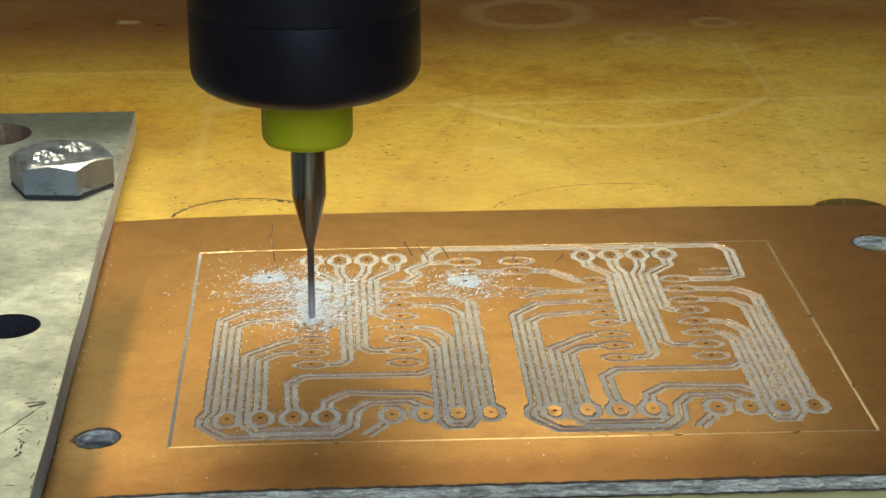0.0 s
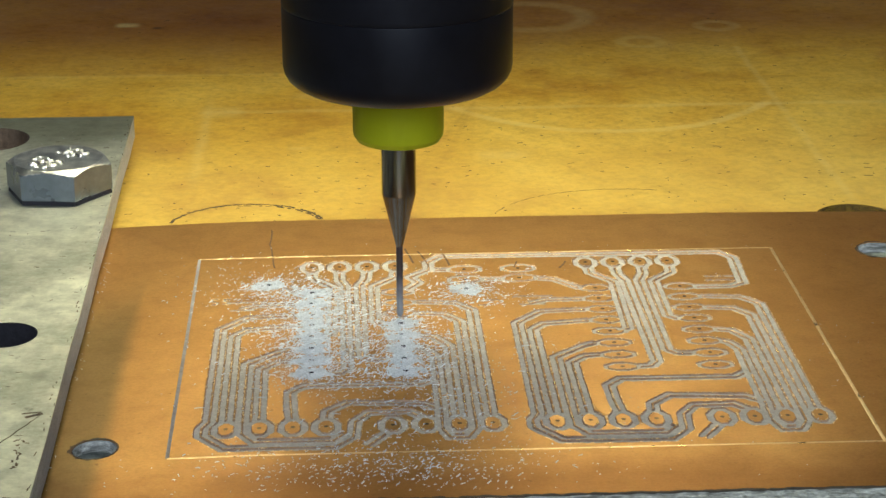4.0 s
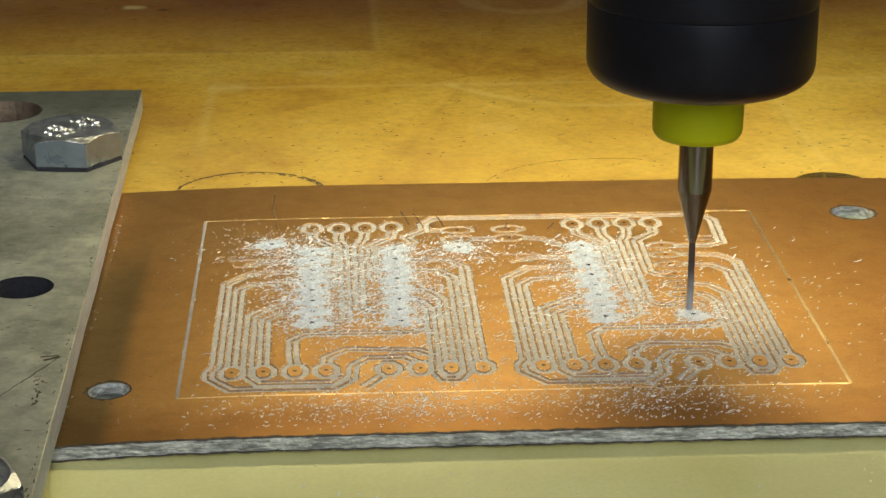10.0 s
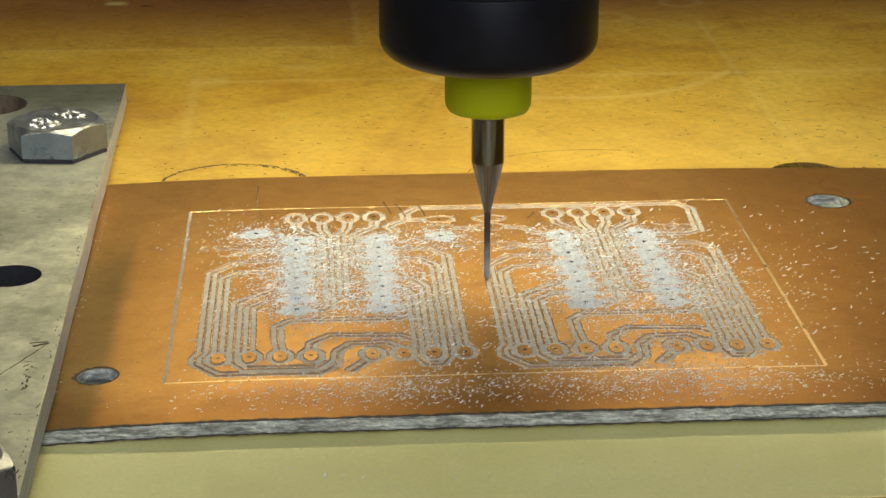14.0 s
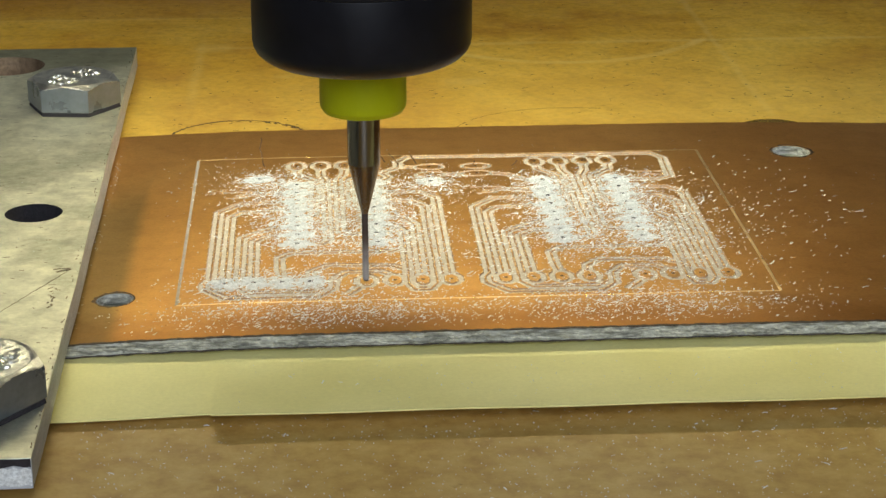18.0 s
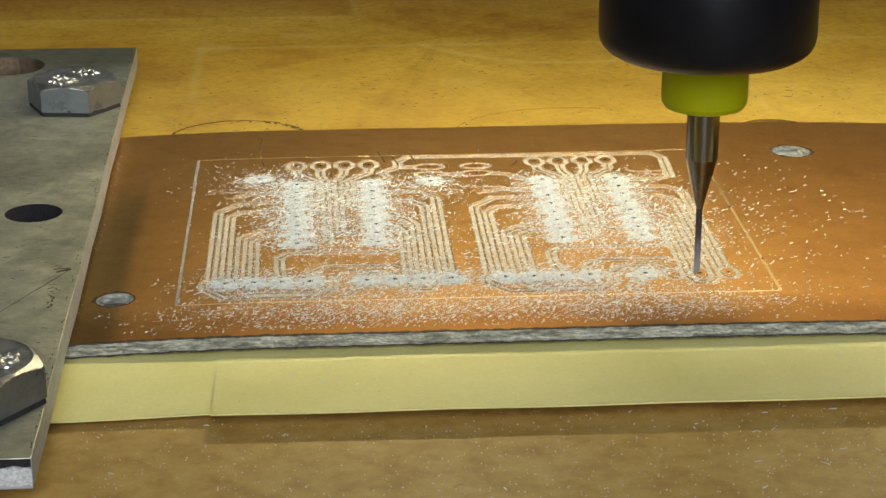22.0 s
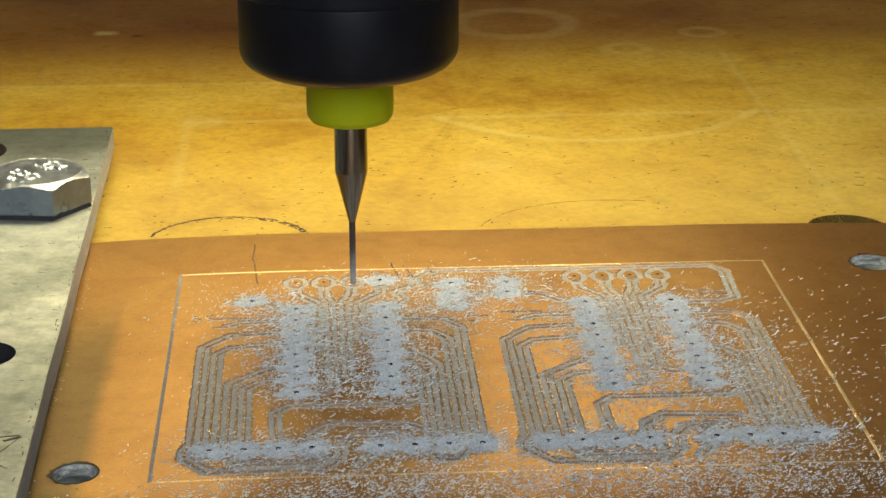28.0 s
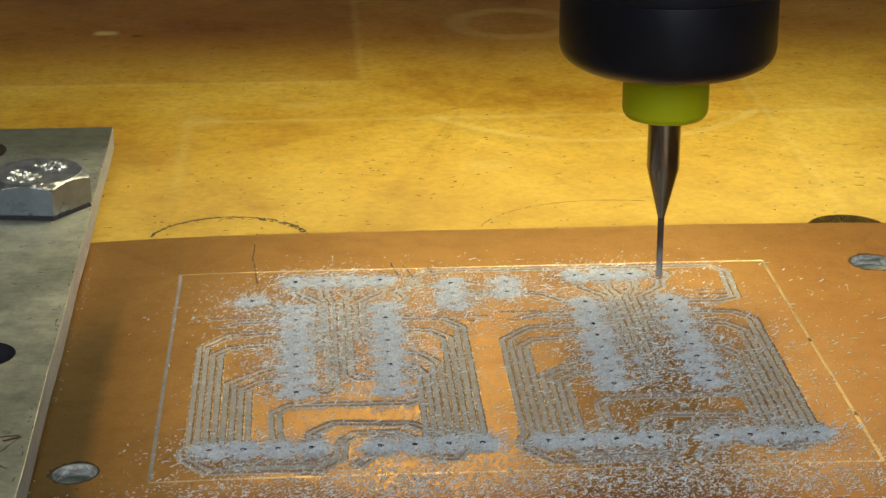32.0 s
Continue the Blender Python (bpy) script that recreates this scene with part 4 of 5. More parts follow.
            part("track_groove", bm, FLOOR_FR4, pcb)
    for x0, x1, y in ((46.2, 47.5, -7.3), (48.0, 49.0, -7.3), (46.2, 49.0, -8.3), (25.2, 26.9, -12.1), (25.3, 25.9, -13.2)):
        bm = bmesh.new()
        groove(bm, [(x0, y), (x1, y)], 0.3)
        part("milled_mark", bm, FLOOR_FR4, pcb, "short milled dash")
    for cx in (2.0, 3.1):
        bm = bmesh.new()
        groove(bm, [(cx + 0.3, -10.3), (cx - 0.25, -10.4), (cx - 0.2, -10.9), (cx + 0.25, -11.1), (cx + 0.2, -11.6), (cx - 0.3, -11.6)], 0.16)
        part("milled_mark", bm, FLOOR_FR4, pcb, "small unreadable milled mark")
    milled_field(pcb)
    for x, y, r in HOLES:
        rr = random.Random(int(r * 100))
        bm = bmesh.new()
        inner = [bm.verts.new((px, py, 0.006 + sag(px))) for px, py in ring_points(x, y, r - 0.02, 36)]
        outer = [bm.verts.new((x + (px - x) * k, y + (py - y) * k, 0.004 + sag(px))) for (px, py), k in ((p, rr.uniform(1.04, 1.22)) for p in ring_points(x, y, r, 36))]
        for q in range(36):
            bm.faces.new((inner[q], outer[q], outer[(q + 1) % 36], inner[(q + 1) % 36]))
        bmesh.ops.recalc_face_normals(bm, faces=bm.faces[:])
        part("hole_rim", bm, DARK_RIM, pcb, "dark ragged rim of a bore")
        bm = lathe([(r - 0.01, -1.21), (r - 0.01, -1.0)], 32)
        bmesh.ops.translate(bm, vec=(x, y, sag(x)), verts=bm.verts)
        part("hole_filling", bm, BORE_FILL, pcb, "pale dust-filled bore")
    for x, y in all_holes(False):
        bm = lathe([(0.16, 0.002), (0.19, 0.012), (0.09, 0.014)], 10)
        bmesh.ops.translate(bm, vec=(x, y, sag(x)), verts=bm.verts)
        part("centre_mark", bm, SCRATCH, pcb)
    rng = random.Random(21)
    for pts, w in (([(6.6, 7.6), (6.5, 3.5), (7.1, -3.0)], 0.16), ([(19.2, 1.6), (19.9, -2.4)], 0.2), ([(20.4, 0.8), (21.2, -3.0)], 0.18), ([(22.7, 0.2), (23.2, -3.2)], 0.2), ([(8.3, -12.0), (9.6, -17.5), (10.8, -21.0)], 0.14), ([(34.0, -2.6), (33.2, -4.4)], 0.2), ([(29.4, -2.4), (29.1, -4.0)], 0.18)):
        bm = bmesh.new()
        pts = split_line(pts, 0.9)
        strip_mesh(bm, [(x + rng.uniform(-0.06, 0.06), y) for x, y in pts], [(-w / 2, 0.004), (0, 0.012), (w / 2, 0.004)], lift=sag)
        part("scratch", bm, TARNISH, pcb, "brown scratch in the copper")


# ---- holes in drilling order, with the time of each ----
def all_holes(timed=True):
    cx, cy = CHIP
    out = [(-1.0, cx - 3.9, cy + 2.2), (-1.0, cx + 13.7, cy + 0.3)]
    out += [(0.05 + (k - 3) * 0.37, cx, cy - k * PIN) for k in range(8)]
    out += [(2.3 + (7 - k) * 0.367, cx + ROW, cy - k * PIN) for k in range(8)]
    out += [(6.42 + k * 0.367, cx + COPY, cy - k * PIN) for k in range(8)]
    out += [(9.8 + (7 - k) * 0.367, cx + COPY + ROW, cy - k * PIN) for k in range(8)]
    slots = (0, 1, 2, 3, 5, 6, 7, 8)
    left = (16.42, 16.84, 17.2, 17.52, 18.1, 18.5, 18.87, 19.2)
    right = (19.75, 20.15, 20.5, 20.87, 21.5, 21.85, 22.2, 22.55)
    for c, times in enumerate((left, right)):
        out += [(t, cx - 6.4 + s * PIN + c * COPY, cy - 27.9) for s, t in zip(slots, times)]
    out += [(25.65, cx + 18.7, cy + 2.9), (26.0, cx + 18.8, cy + 5.4), (26.55, cx + 13.85, cy + 5.4), (26.9, cx + 13.8, cy + 2.8)]
    out += [(27.65 + k * 0.33, cx + 7.52 - k * PIN, cy + 6.6) for k in range(4)]
    out += [(31.02 + k * 0.34, cx + COPY - 0.1 + k * PIN, cy + 6.6) for k in range(4)]
    return out if timed else [(x, y) for _, x, y in out]


def flake(bm, x, y, z, l, w, a, tilt, rng):
    """A curled chip: two quads bent along their length, slightly thick by its bend."""
    ca, sa = math.cos(a), math.sin(a)
    bend = rng.uniform(-0.16, 0.16)
    lift = rng.uniform(0.01, 0.05) + w * 0.2
    rows = []
    for s, zz, o in ((-0.5, 0.0, 0.0), (0.0, lift, bend), (0.5, abs(tilt) * l, 0.0)):
        px, py = s * l, o * l * 0.5
        for e in (-0.5, 0.5):
            qx, qy = px, py + e * w
            rows.append(bm.verts.new((x + qx * ca - qy * sa, y + qx * sa + qy * ca, z + zz + (0.03 if e > 0 else 0.0))))
    bm.faces.new((rows[0], rows[2], rows[3], rows[1]))
    bm.faces.new((rows[2], rows[4], rows[5], rows[3]))


def swarf(i, t, x, y):
    """Dust and chips thrown out round one drilled hole; lies inside the bore until the drill brings it up."""
    rng = random.Random(100 + i)
    heap = thing("swarf_heap", x, y, sag(x), "pale grey glass-fibre dust and chips round a drilled hole", "drilling dust", "drilling dust heaps")
    bm = bmesh.new()
    rings = []
    ph = [rng.uniform(0, 6.28) for _ in range(3)]
    for r, z in ((0.27, 0.04), (0.42, 0.10), (0.7, 0.09), (1.0, 0.06), (1.3, 0.003)):
        row = []
        for q in range(40):
            a = 2 * math.pi * q / 40
            k = 1 + (0.18 * math.sin(2 * a + ph[0]) + 0.15 * math.sin(5 * a + ph[1]) + 0.12 * math.sin(9 * a + ph[2]) + rng.uniform(-0.12, 0.12)) * min(1, r)
            row.append(bm.verts.new((r * k * 1.05 * math.cos(a), r * k * math.sin(a), z * rng.uniform(0.5, 1.5))))
        rings.append(row)
    for u, v in zip(rings, rings[1:]):
        for q in range(40):
            bm.faces.new((u[q], v[q], v[(q + 1) % 40], u[(q + 1) % 40]))
    part("mound", bm, DUST_BED, heap, "soft mound of pale dust")
    bm = bmesh.new()
    for k in range(860):
        r = abs(rng.gauss(0, 0.75)) + 0.28 if k < 520 else abs(rng.gauss(0, 2.2)) + 0.5
        a = rng.uniform(0, 2 * math.pi)
        px, py = r * math.cos(a), r * math.sin(a)
        flake(bm, px, py, 0.02 + 0.13 * max(0, 1 - r / 1.5) * rng.random() + sag(px + x) - sag(x), rng.uniform(0.06, 0.19), rng.uniform(0.04, 0.08), rng.uniform(0, 6.3), rng.uniform(0, 0.5), rng)
    tagged(part("dust", bm, DUST, heap), kind="stuff")
    bm = bmesh.new()
    right, front = x > 33, 0.42 if y < -30 else 0.22
    for k in range(440 if right else 420):
        mode = rng.random()
        if mode < front and t > 0.6:
            px, py = rng.gauss(0.5, 6.0), -44.6 + rng.gauss(0, 2.2) - y
        elif right and mode < front + 0.07:
            px, py = abs(rng.gauss(0, 11.0)) + 2, rng.gauss(-2.0, 6.0)
            mode = 0.9
        elif t > 2 and mode < 0.7:
            px, py = rng.gauss(1.0, 4.5), rng.gauss(-9.0, 6.5)
        else:
            r = abs(rng.gauss(0, 3.2)) + 0.8
            a = rng.uniform(0, 2 * math.pi)
            px, py = 1.2 * r * math.cos(a) + 0.5, r * math.sin(a) - 0.8
        if not (-7 < px + x < 93 and BY0 + 0.8 < py + y < BY1 - 6):
            continue
        kind = rng.random() if py + y > -40 else rng.uniform(0.06, 0.8)
        if mode == 0.9:
            kind *= 0.45
        long = rng.uniform(0.45, 0.85) if kind < 0.03 else rng.uniform(0.22, 0.42) if kind < 0.22 else rng.uniform(0.08, 0.22)
        flake(bm, px, py, 0.015 + sag(px + x) - sag(x), long, rng.uniform(0.07, 0.13) if kind < 0.22 else rng.uniform(0.05, 0.10), rng.uniform(0, 6.3) if kind > 0.5 else rng.gauss(0, 0.9), rng.uniform(0, 0.4), rng)
    for k in range(26):
        r, a = rng.uniform(0.8, 3.6), rng.uniform(0, 2 * math.pi)
        px, py = 1.2 * r * math.cos(a), r * math.sin(a)
        if py + y < BY1 - 6:
            flake(bm, px, py, 0.03 + sag(px + x) - sag(x), rng.uniform(0.3, 0.7), rng.uniform(0.10, 0.16), rng.gauss(0, 0.6), rng.uniform(0, 0.25), rng)
    for f in bm.faces:
        f.material_index = int((f.calc_center_median().x * 37.0 + f.calc_center_median().y * 11.0) % 1.0 < 0.15)
    tagged(part("thrown_swarf", bm, [DUST, BURR], heap), kind="stuff")
    # a raised black dish paints the darkness of the drilled hole
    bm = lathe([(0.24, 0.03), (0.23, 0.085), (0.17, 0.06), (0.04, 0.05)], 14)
    part("bore", bm, HOLE, heap, "small black dish standing for the shade in a drilled hole")
    return heap


def curl_height(y):
    """Height of the curling paper strip at a given depth."""
    v = (-44.0 - y) / 20.8
    return -1.55 + 1.18 * max(0.0, (v - 0.38) / 0.62) ** 1.1


def loose_chips():
    """Chips lying about from the start on the board, bed and paper."""
    rng = random.Random(77)
    for name, count, x0, x1, y0, y1, z, label in (("board_chips", 260, -4, 62, -48, 4, 0.015, "stray pale chips on the copper"), ("paper_chips", 150, 6, 66, -63.5, -52, None, "stray pale chips on the paper strip"), ("plate_chips", 90, -24, -9, -76, 38, 2.41, "stray pale chips on the steel plate"), ("edge_lint", 50, -8.8, -8.1, -49, 6, 0.02, "fine dust lodged along the plate edge"), ("bed_chips", 1300, -6, 66, -79, -62, BED_Z + 0.02, "stray pale chips on the wooden bed")):
        ob = thing(name, 0, 0, 0, label, "chips")
        tagged(ob, kind="stuff")
        bm = bmesh.new()
        for _ in range(count):
            x, y = rng.uniform(x0, x1), rng.uniform(y0, y1)
            if name == "plate_chips" and min(math.hypot(x + 14.3, (y - c) * k) for c, k in ((-23.6, 1.6), (13.4, 0.8), (-67.4, 0.8))) < 5.2 or name == "plate_chips" and math.hypot(x + 24.2, y - 31.5) < 5:
                continue
            flake(bm, x, y, curl_height(y) if z is None else z + (sag(x) if -1 < z < 1 else 0), rng.uniform(0.05, 0.14) if rng.random() < 0.95 else rng.uniform(0.25, 0.7), rng.uniform(0.04, 0.1), rng.uniform(0, 6.3), rng.uniform(0, 0.1), rng)
        part("chips", bm, DUST, ob)


# ---- spindle with drill ----
def spindle():
    s = thing("spindle", 10, -17, 16.5, "black spindle nose with a lime depth ring and slender carbide drill", "spindle")
    part("collet_nut", lathe([(3.6, 4.6), (7.6, 4.64), (8.2, 4.78), (8.75, 5.1), (9.15, 5.5), (9.38, 5.95), (9.48, 6.5), (9.48, 11.5), (9.46, 11.57)], 96), BLACK_NUT, s, smooth=True)
    part("nose", lathe([(9.46, 11.57), (9.49, 11.64), (9.5, 12.0), (9.5, 40.0), (9.0, 40.3)], 96), BLACK_NUT, s, "plain black sleeve above the nut", smooth=True)
    part("depth_ring", lathe([(1.5, -0.26), (3.1, -0.26), (3.5, -0.11), (3.75, 0.3), (3.8, 0.8), (3.8, 4.9), (1.5, 4.9)], 64), RING, s, "lime-green plastic depth ring", smooth=False)
    part("shank", lathe([(1.455, -4.95), (1.46, -4.7), (1.46, 3.0)], 48, cap=False), CARBIDE, s, "polished grey carbide shank", smooth=True)
    part("taper", lathe([(0.30, -9.7), (0.40, -9.3), (1.455, -4.95)], 48, cap=False), CARBIDE, s, smooth=True)
    bm = bmesh.new()
    rows = []
    n = 64
    for k in range(n + 1):
        z = -16.2 + 6.6 * k / n
        turn = -k * 0.55
        row = []
        for i in range(12):
            a = 2 * math.pi * i / 12
            r = 0.30 * (0.93 + 0.07 * abs(math.cos(a))) * (min(1.0, 0.15 + k / 3.0))
            row.append(bm.verts.new((r * math.cos(a + turn), r * math.sin(a + turn), z)))
        rows.append(row)
    for a, b in zip(rows, rows[1:]):
        for i in range(12):
            bm.faces.new((a[i], a[(i + 1) % 12], b[(i + 1) % 12], b[i]))
    bm.faces.new(rows[0][::-1])
    part("fluted_drill", bm, FLUTE, s, "thin twisted drill flutes", smooth=True)
    lamp = part("lamp_housing", box(-41, 41, 22, 38, 34.9, 39.5, 1), BLACK_NUT, s, "black work-lamp housing behind the spindle")
    part("lamp_panel", box(-38, 38, 25, 35, 34.5, 34.8), LED, lamp, "glowing warm white work-lamp panel")
    part("lamp_arm", box(-3, 3, 8, 24, 35.5, 38.5, 0.6), BLACK_NUT, s)
    return s


def at(x, y, z):
    return pose(x * MM, y * MM, z * MM)


TOOL = [
    (0, at(10.60, -17.42, 16.18)),
    (0.32, at(10.58, -19.76, 16.42)),
    (0.42, at(10.58, -19.76, 15.35)),
    (0.5, at(10.60, -19.92, 16.09)),
    (0.69, at(10.58, -22.30, 16.42)),
    (0.79, at(10.58, -22.30, 15.35)),
    (0.88, at(10.58, -22.30, 16.42)),
    (1, at(10.60, -23.85, 16.24)),
    (1.16, at(10.58, -24.84, 15.35)),
    (1.25, at(10.58, -24.84, 16.42)),
    (1.43, at(10.58, -27.38, 16.42)),
    (1.5, at(10.59, -27.38, 15.69)),
    (1.62, at(10.58, -27.38, 16.42)),
    (2, at(15.37, -27.38, 16.16)),
    (2.2, at(18.20, -27.38, 16.42)),
    (2.3, at(18.20, -27.38, 15.35)),
    (2.39, at(18.20, -27.38, 16.42)),
    (2.5, at(18.16, -26.01, 16.16)),
    (2.67, at(18.20, -24.84, 15.35)),
    (2.76, at(18.20, -24.84, 16.42)),
    (3, at(18.16, -22.42, 15.71)),
    (3.12, at(18.20, -22.30, 16.42)),
    (3.3, at(18.20, -19.76, 16.42)),
    (3.4, at(18.20, -19.76, 15.35)),
    (3.5, at(18.16, -19.75, 16.18)),
    (3.67, at(18.20, -17.22, 16.42)),
    (3.77, at(18.20, -17.22, 15.35)),
    (3.86, at(18.20, -17.22, 16.42)),
    (4, at(18.17, -15.56, 16.21)),
    (4.13, at(18.20, -14.68, 15.35)),
    (4.22, at(18.20, -14.68, 16.42)),
    (4.4, at(18.20, -12.14, 16.42)),
    (4.5, at(18.16, -12.35, 15.42)),
    (4.59, at(18.20, -12.14, 16.42)),
    (4.77, at(18.20, -9.60, 16.42)),
    (4.87, at(18.20, -9.60, 15.35)),
    (4.96, at(18.20, -9.60, 16.42)),
    (6.32, at(35.86, -9.60, 16.42)),
    (6.42, at(35.86, -9.60, 15.35)),
    (6.5, at(35.79, -9.91, 15.84)),
    (6.69, at(35.86, -12.14, 16.42)),
    (6.79, at(35.86, -12.14, 15.35)),
    (6.88, at(35.86, -12.14, 16.42)),
    (7, at(35.78, -13.65, 16.14)),
    (7.15, at(35.86, -14.68, 15.35)),
    (7.24, at(35.86, -14.68, 16.42)),
    (7.42, at(35.86, -17.22, 16.42)),
    (7.5, at(35.79, -17.32, 15.66)),
    (7.61, at(35.86, -17.22, 16.42)),
    (7.79, at(35.86, -19.76, 16.42)),
    (7.89, at(35.86, -19.76, 15.35)),
    (8, at(35.78, -19.98, 16.08)),
    (8.15, at(35.86, -22.30, 16.42)),
    (8.25, at(35.86, -22.30, 15.35)),
    (8.34, at(35.86, -22.30, 16.42)),
    (8.5, at(35.78, -24.08, 15.97)),
    (8.62, at(35.86, -24.84, 15.35)),
    (8.71, at(35.86, -24.84, 16.42)),
    (8.89, at(35.86, -27.38, 16.42)),
    (9, at(35.80, -27.39, 15.19)),
    (9.08, at(35.86, -27.38, 16.42)),
    (9.5, at(40.95, -27.39, 15.93)),
    (9.7, at(43.48, -27.38, 16.42)),
    (9.8, at(43.48, -27.38, 15.35)),
    (9.89, at(43.48, -27.38, 16.42)),
    (10, at(43.34, -26.11, 15.97)),
    (10.5, at(43.02, -24.06, 16.06)),
    (11, at(43.38, -19.65, 15.94)),
    (11.17, at(43.48, -17.22, 16.42)),
    (11.27, at(43.48, -17.22, 15.35)),
    (11.36, at(43.48, -17.22, 16.42)),
    (11.5, at(43.34, -15.53, 15.97)),
    (11.64, at(43.48, -14.68, 15.35)),
    (11.73, at(43.48, -14.68, 16.42)),
    (11.9, at(43.48, -12.14, 16.42)),
    (12, at(43.37, -12.36, 15.22)),
    (12.09, at(43.48, -12.14, 16.42)),
    (12.27, at(43.48, -9.60, 16.42)),
    (12.37, at(43.48, -9.60, 15.35)),
    (12.5, at(42.88, -10.12, 16.03)),
    (13, at(37.87, -13.68, 16.02)),
    (13.5, at(32.80, -17.01, 16.05)),
    (14, at(27.75, -20.74, 16.05)),
    (14.5, at(22.68, -24.18, 16.04)),
    (15, at(17.67, -27.85, 16.10)),
    (15.5, at(12.60, -31.39, 16.10)),
    (16.32, at(4.18, -37.50, 16.42)),
    (16.42, at(4.18, -37.50, 15.35)),
    (16.51, at(4.18, -37.50, 16.42)),
    (16.74, at(6.72, -37.50, 16.42)),
    (16.84, at(6.72, -37.50, 15.35)),
    (16.93, at(6.72, -37.50, 16.42)),
    (17.1, at(9.26, -37.50, 16.42)),
    (17.2, at(9.26, -37.50, 15.35)),
    (17.29, at(9.26, -37.50, 16.42)),
    (17.42, at(11.80, -37.29, 16.42)),
    (17.5, at(11.79, -37.29, 15.36)),
    (17.61, at(11.80, -37.29, 16.42)),
    (18, at(16.79, -37.29, 16.04)),
    (18.1, at(16.88, -37.29, 15.35)),
    (18.19, at(16.88, -37.29, 16.42)),
    (18.4, at(19.42, -37.29, 16.42)),
    (18.5, at(19.37, -37.29, 15.83)),
    (18.59, at(19.42, -37.29, 16.42)),
    (18.77, at(21.96, -37.29, 16.42)),
    (18.87, at(21.96, -37.29, 15.35)),
    (19, at(23.25, -37.29, 16.03)),
    (19.1, at(24.50, -37.29, 16.42)),
    (19.2, at(24.50, -37.29, 15.35)),
    (19.29, at(24.50, -37.29, 16.42)),
    (19.5, at(27.44, -37.29, 16.02)),
    (19.65, at(29.46, -37.29, 16.42)),
    (19.75, at(29.46, -37.29, 15.35)),
    (19.84, at(29.46, -37.29, 16.42)),
    (20, at(31.64, -37.29, 15.97)),
    (20.15, at(32.00, -37.29, 15.35)),
    (20.24, at(32.00, -37.29, 16.42)),
    (20.4, at(34.54, -37.29, 16.42)),
    (20.5, at(34.53, -37.29, 15.37)),
    (20.59, at(34.54, -37.29, 16.42)),
    (20.77, at(37.08, -37.29, 16.42)),
    (20.87, at(37.08, -37.29, 15.35)),
    (21, at(38.48, -37.29, 15.92)),
    (21.4, at(42.16, -37.29, 16.42)),
    (21.5, at(42.71, -37.29, 15.87)),
    (21.59, at(42.16, -37.29, 16.42)),
    (21.75, at(44.70, -37.29, 16.42)),
    (21.85, at(44.70, -37.29, 15.35)),
    (22, at(46.89, -37.29, 15.83)),
    (22.1, at(47.24, -37.29, 16.42)),
    (22.2, at(47.24, -37.29, 15.35)),
    (22.29, at(47.24, -37.29, 16.42)),
    (22.5, at(49.70, -37.29, 15.30)),
    (22.64, at(49.78, -37.29, 16.42)),
    (23, at(46.62, -32.76, 15.87)),
    (23.5, at(43.14, -27.67, 15.95)),
    (24, at(39.67, -22.50, 16.02)),
    (24.5, at(36.29, -17.37, 16.10)),
    (25, at(32.84, -12.26, 16.17)),
    (25.5, at(29.51, -7.22, 16.05)),
    (25.65, at(29.28, -6.70, 15.35)),
    (25.74, at(29.28, -6.70, 16.42)),
    (25.9, at(29.38, -4.20, 16.42)),
    (26, at(29.38, -4.20, 15.35)),
    (26.09, at(29.38, -4.20, 16.42)),
    (26.45, at(24.43, -4.20, 16.42)),
    (26.55, at(24.43, -4.20, 15.35)),
    (26.64, at(24.43, -4.20, 16.42)),
    (26.8, at(24.38, -6.80, 16.42)),
    (26.9, at(24.38, -6.80, 15.35)),
    (26.99, at(24.38, -6.80, 16.42)),
    (27.5, at(18.62, -3.69, 16.26)),
    (27.65, at(18.10, -3.44, 15.35)),
    (27.74, at(18.10, -3.44, 16.42)),
    (27.88, at(15.56, -3.44, 16.42)),
    (28, at(15.65, -3.44, 15.59)),
    (28.21, at(13.02, -3.44, 16.42)),
    (28.31, at(13.02, -3.44, 15.35)),
    (28.4, at(13.02, -3.44, 16.42)),
    (28.5, at(12.26, -3.44, 16.31)),
    (28.64, at(10.48, -3.44, 15.35)),
    (28.73, at(10.48, -3.44, 16.42)),
    (29, at(13.17, -3.44, 16.30)),
    (29.5, at(19.31, -3.44, 16.25)),
    (30, at(25.50, -3.44, 16.17)),
    (30.5, at(31.70, -3.44, 16.12)),
    (30.92, at(35.76, -3.44, 16.42)),
    (31, at(35.87, -3.44, 16.12)),
    (31.11, at(35.76, -3.44, 16.42)),
    (31.26, at(38.30, -3.44, 16.42)),
    (31.36, at(38.30, -3.44, 15.35)),
    (31.5, at(40.07, -3.44, 16.07)),
    (31.6, at(40.84, -3.44, 16.42)),
    (31.7, at(40.84, -3.44, 15.35)),
    (31.79, at(40.84, -3.44, 16.42)),
    (32, at(43.45, -3.44, 15.34)),
]

room()
machine_bed()
clamp_plate()
hex_bolt(-14.3, 13.4, 53, "zinc-plated hexagon bolt with worn stamped marks on the clamp plate")
hex_bolt(-13.1, -67.4, -6, "zinc-plated hexagon bolt near the clamp plate's front end")
paper("paper_strip", -30.0, 4.6, -44.0, (-63.4, -62.5), -1.65, -1.75, -1.3, "pale yellow paper strip lying flat on the bed")
paper("paper_strip", 4.0, 90.0, -44.0, (-64.6, -65.0), -1.57, -0.45, -0.3, "pale yellow paper strip curling up at its front edge")
circuit_board()
loose_chips()
SPINDLE = spindle()
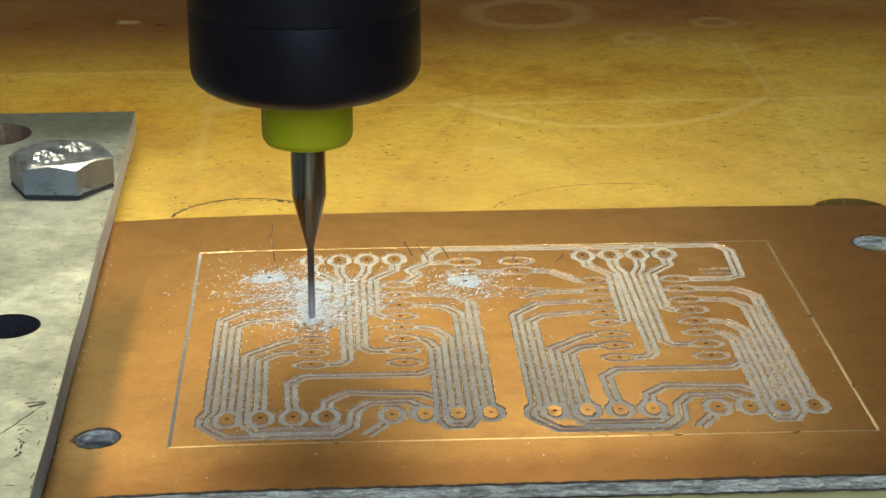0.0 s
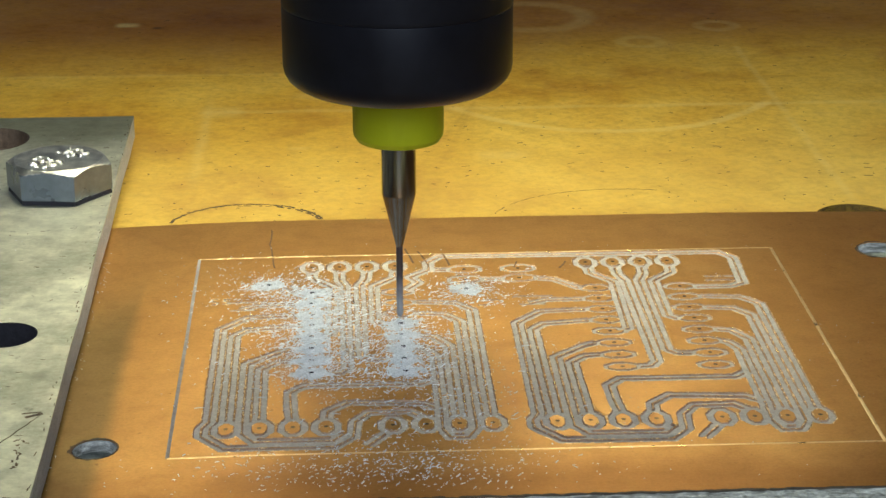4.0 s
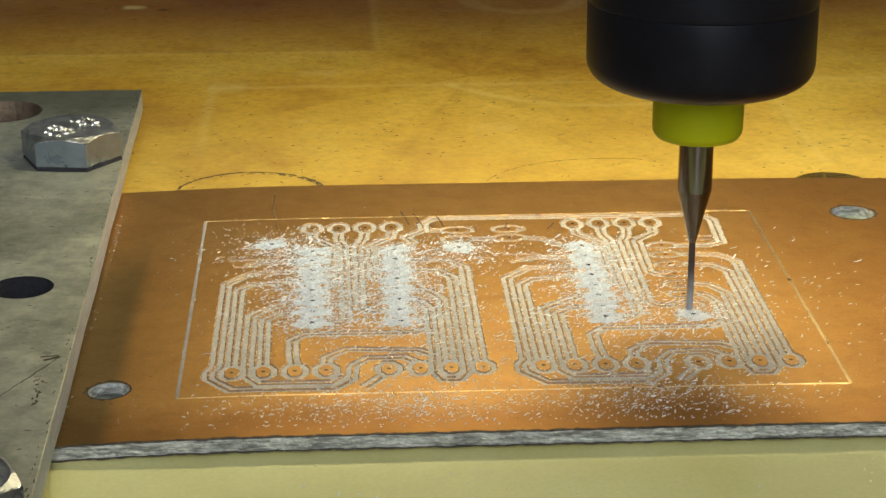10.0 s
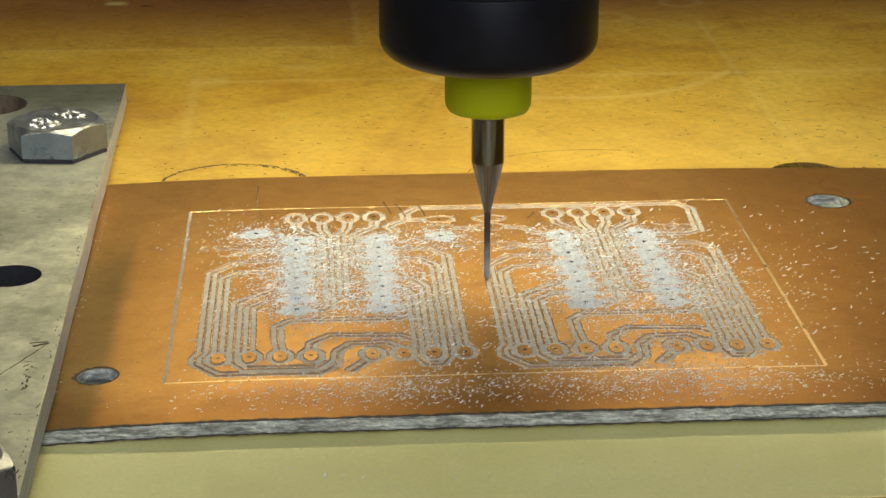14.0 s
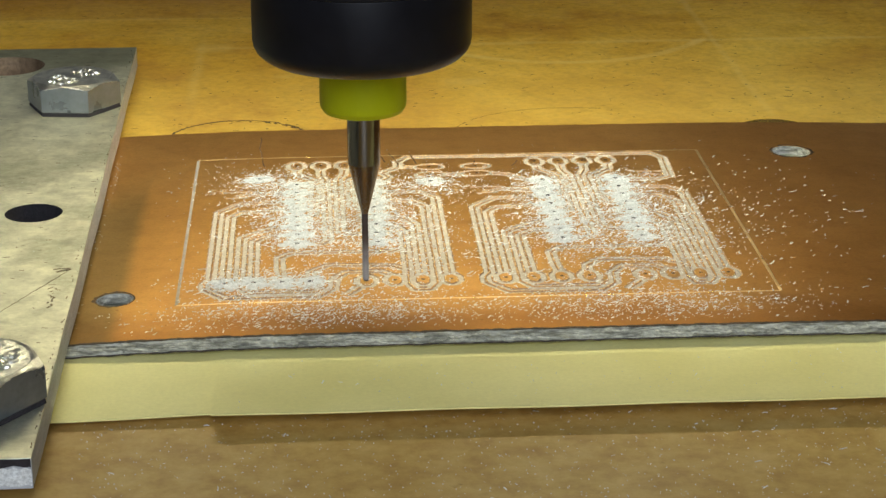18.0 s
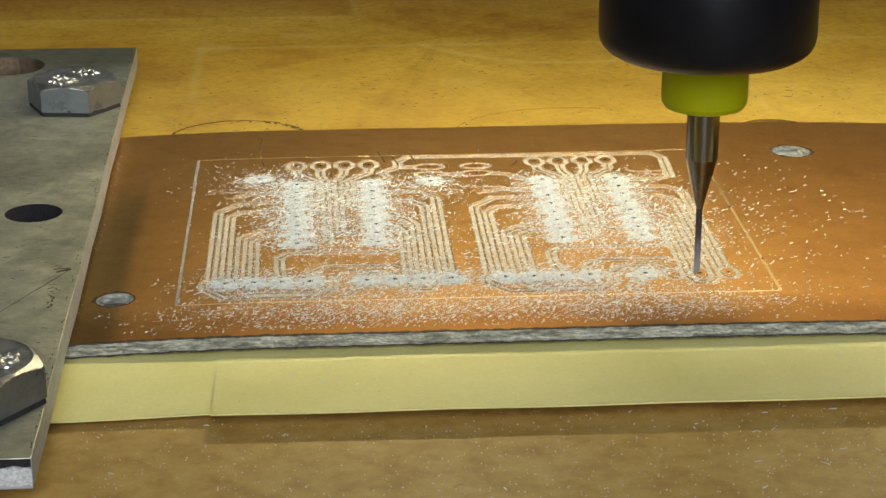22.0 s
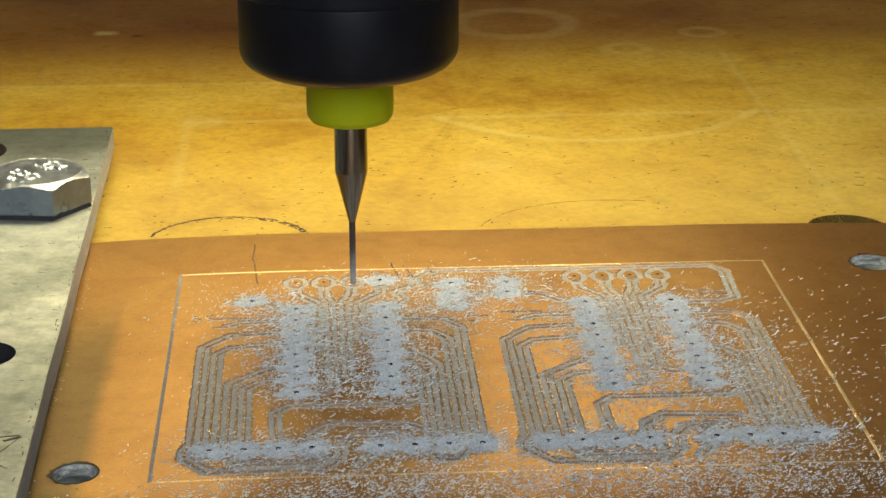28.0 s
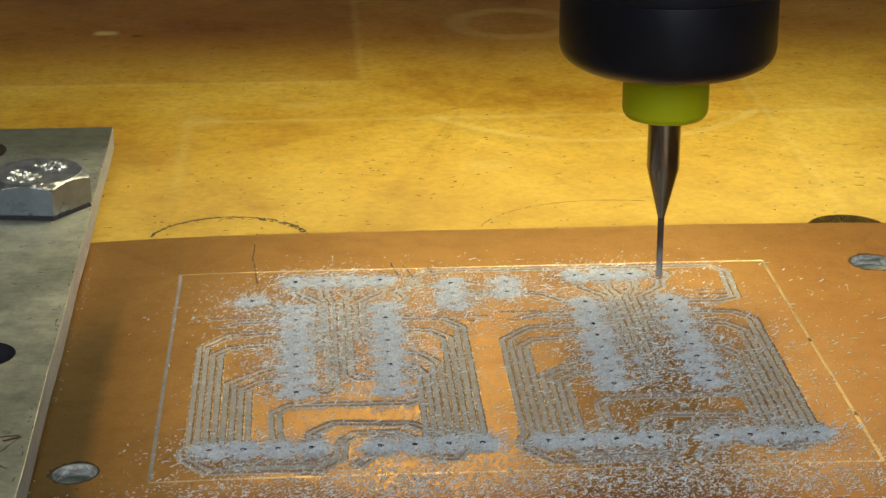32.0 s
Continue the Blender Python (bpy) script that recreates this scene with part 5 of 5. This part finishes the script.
HEAPS = [(t, x, y, swarf(i, t, x, y)) for i, (t, x, y) in enumerate(all_holes())]


def motions():
    walk(SPINDLE, TOOL)
    for t, x, y, heap in HEAPS:
        up, down = pose(x * MM, y * MM, sag(x) * MM), pose(x * MM, y * MM, (sag(x) - 0.75) * MM)
        if t <= 0.1:
            walk(heap, [(0.0, up), (32.0, up)])
        else:
            rows = [(0.0, down), (t, down)]
            rows += [(t + 0.2, up), (32.0, up)] if t + 0.25 < 32 else [(32.0, up if t < 31.9 else down)]
            walk(heap, rows)


motions()
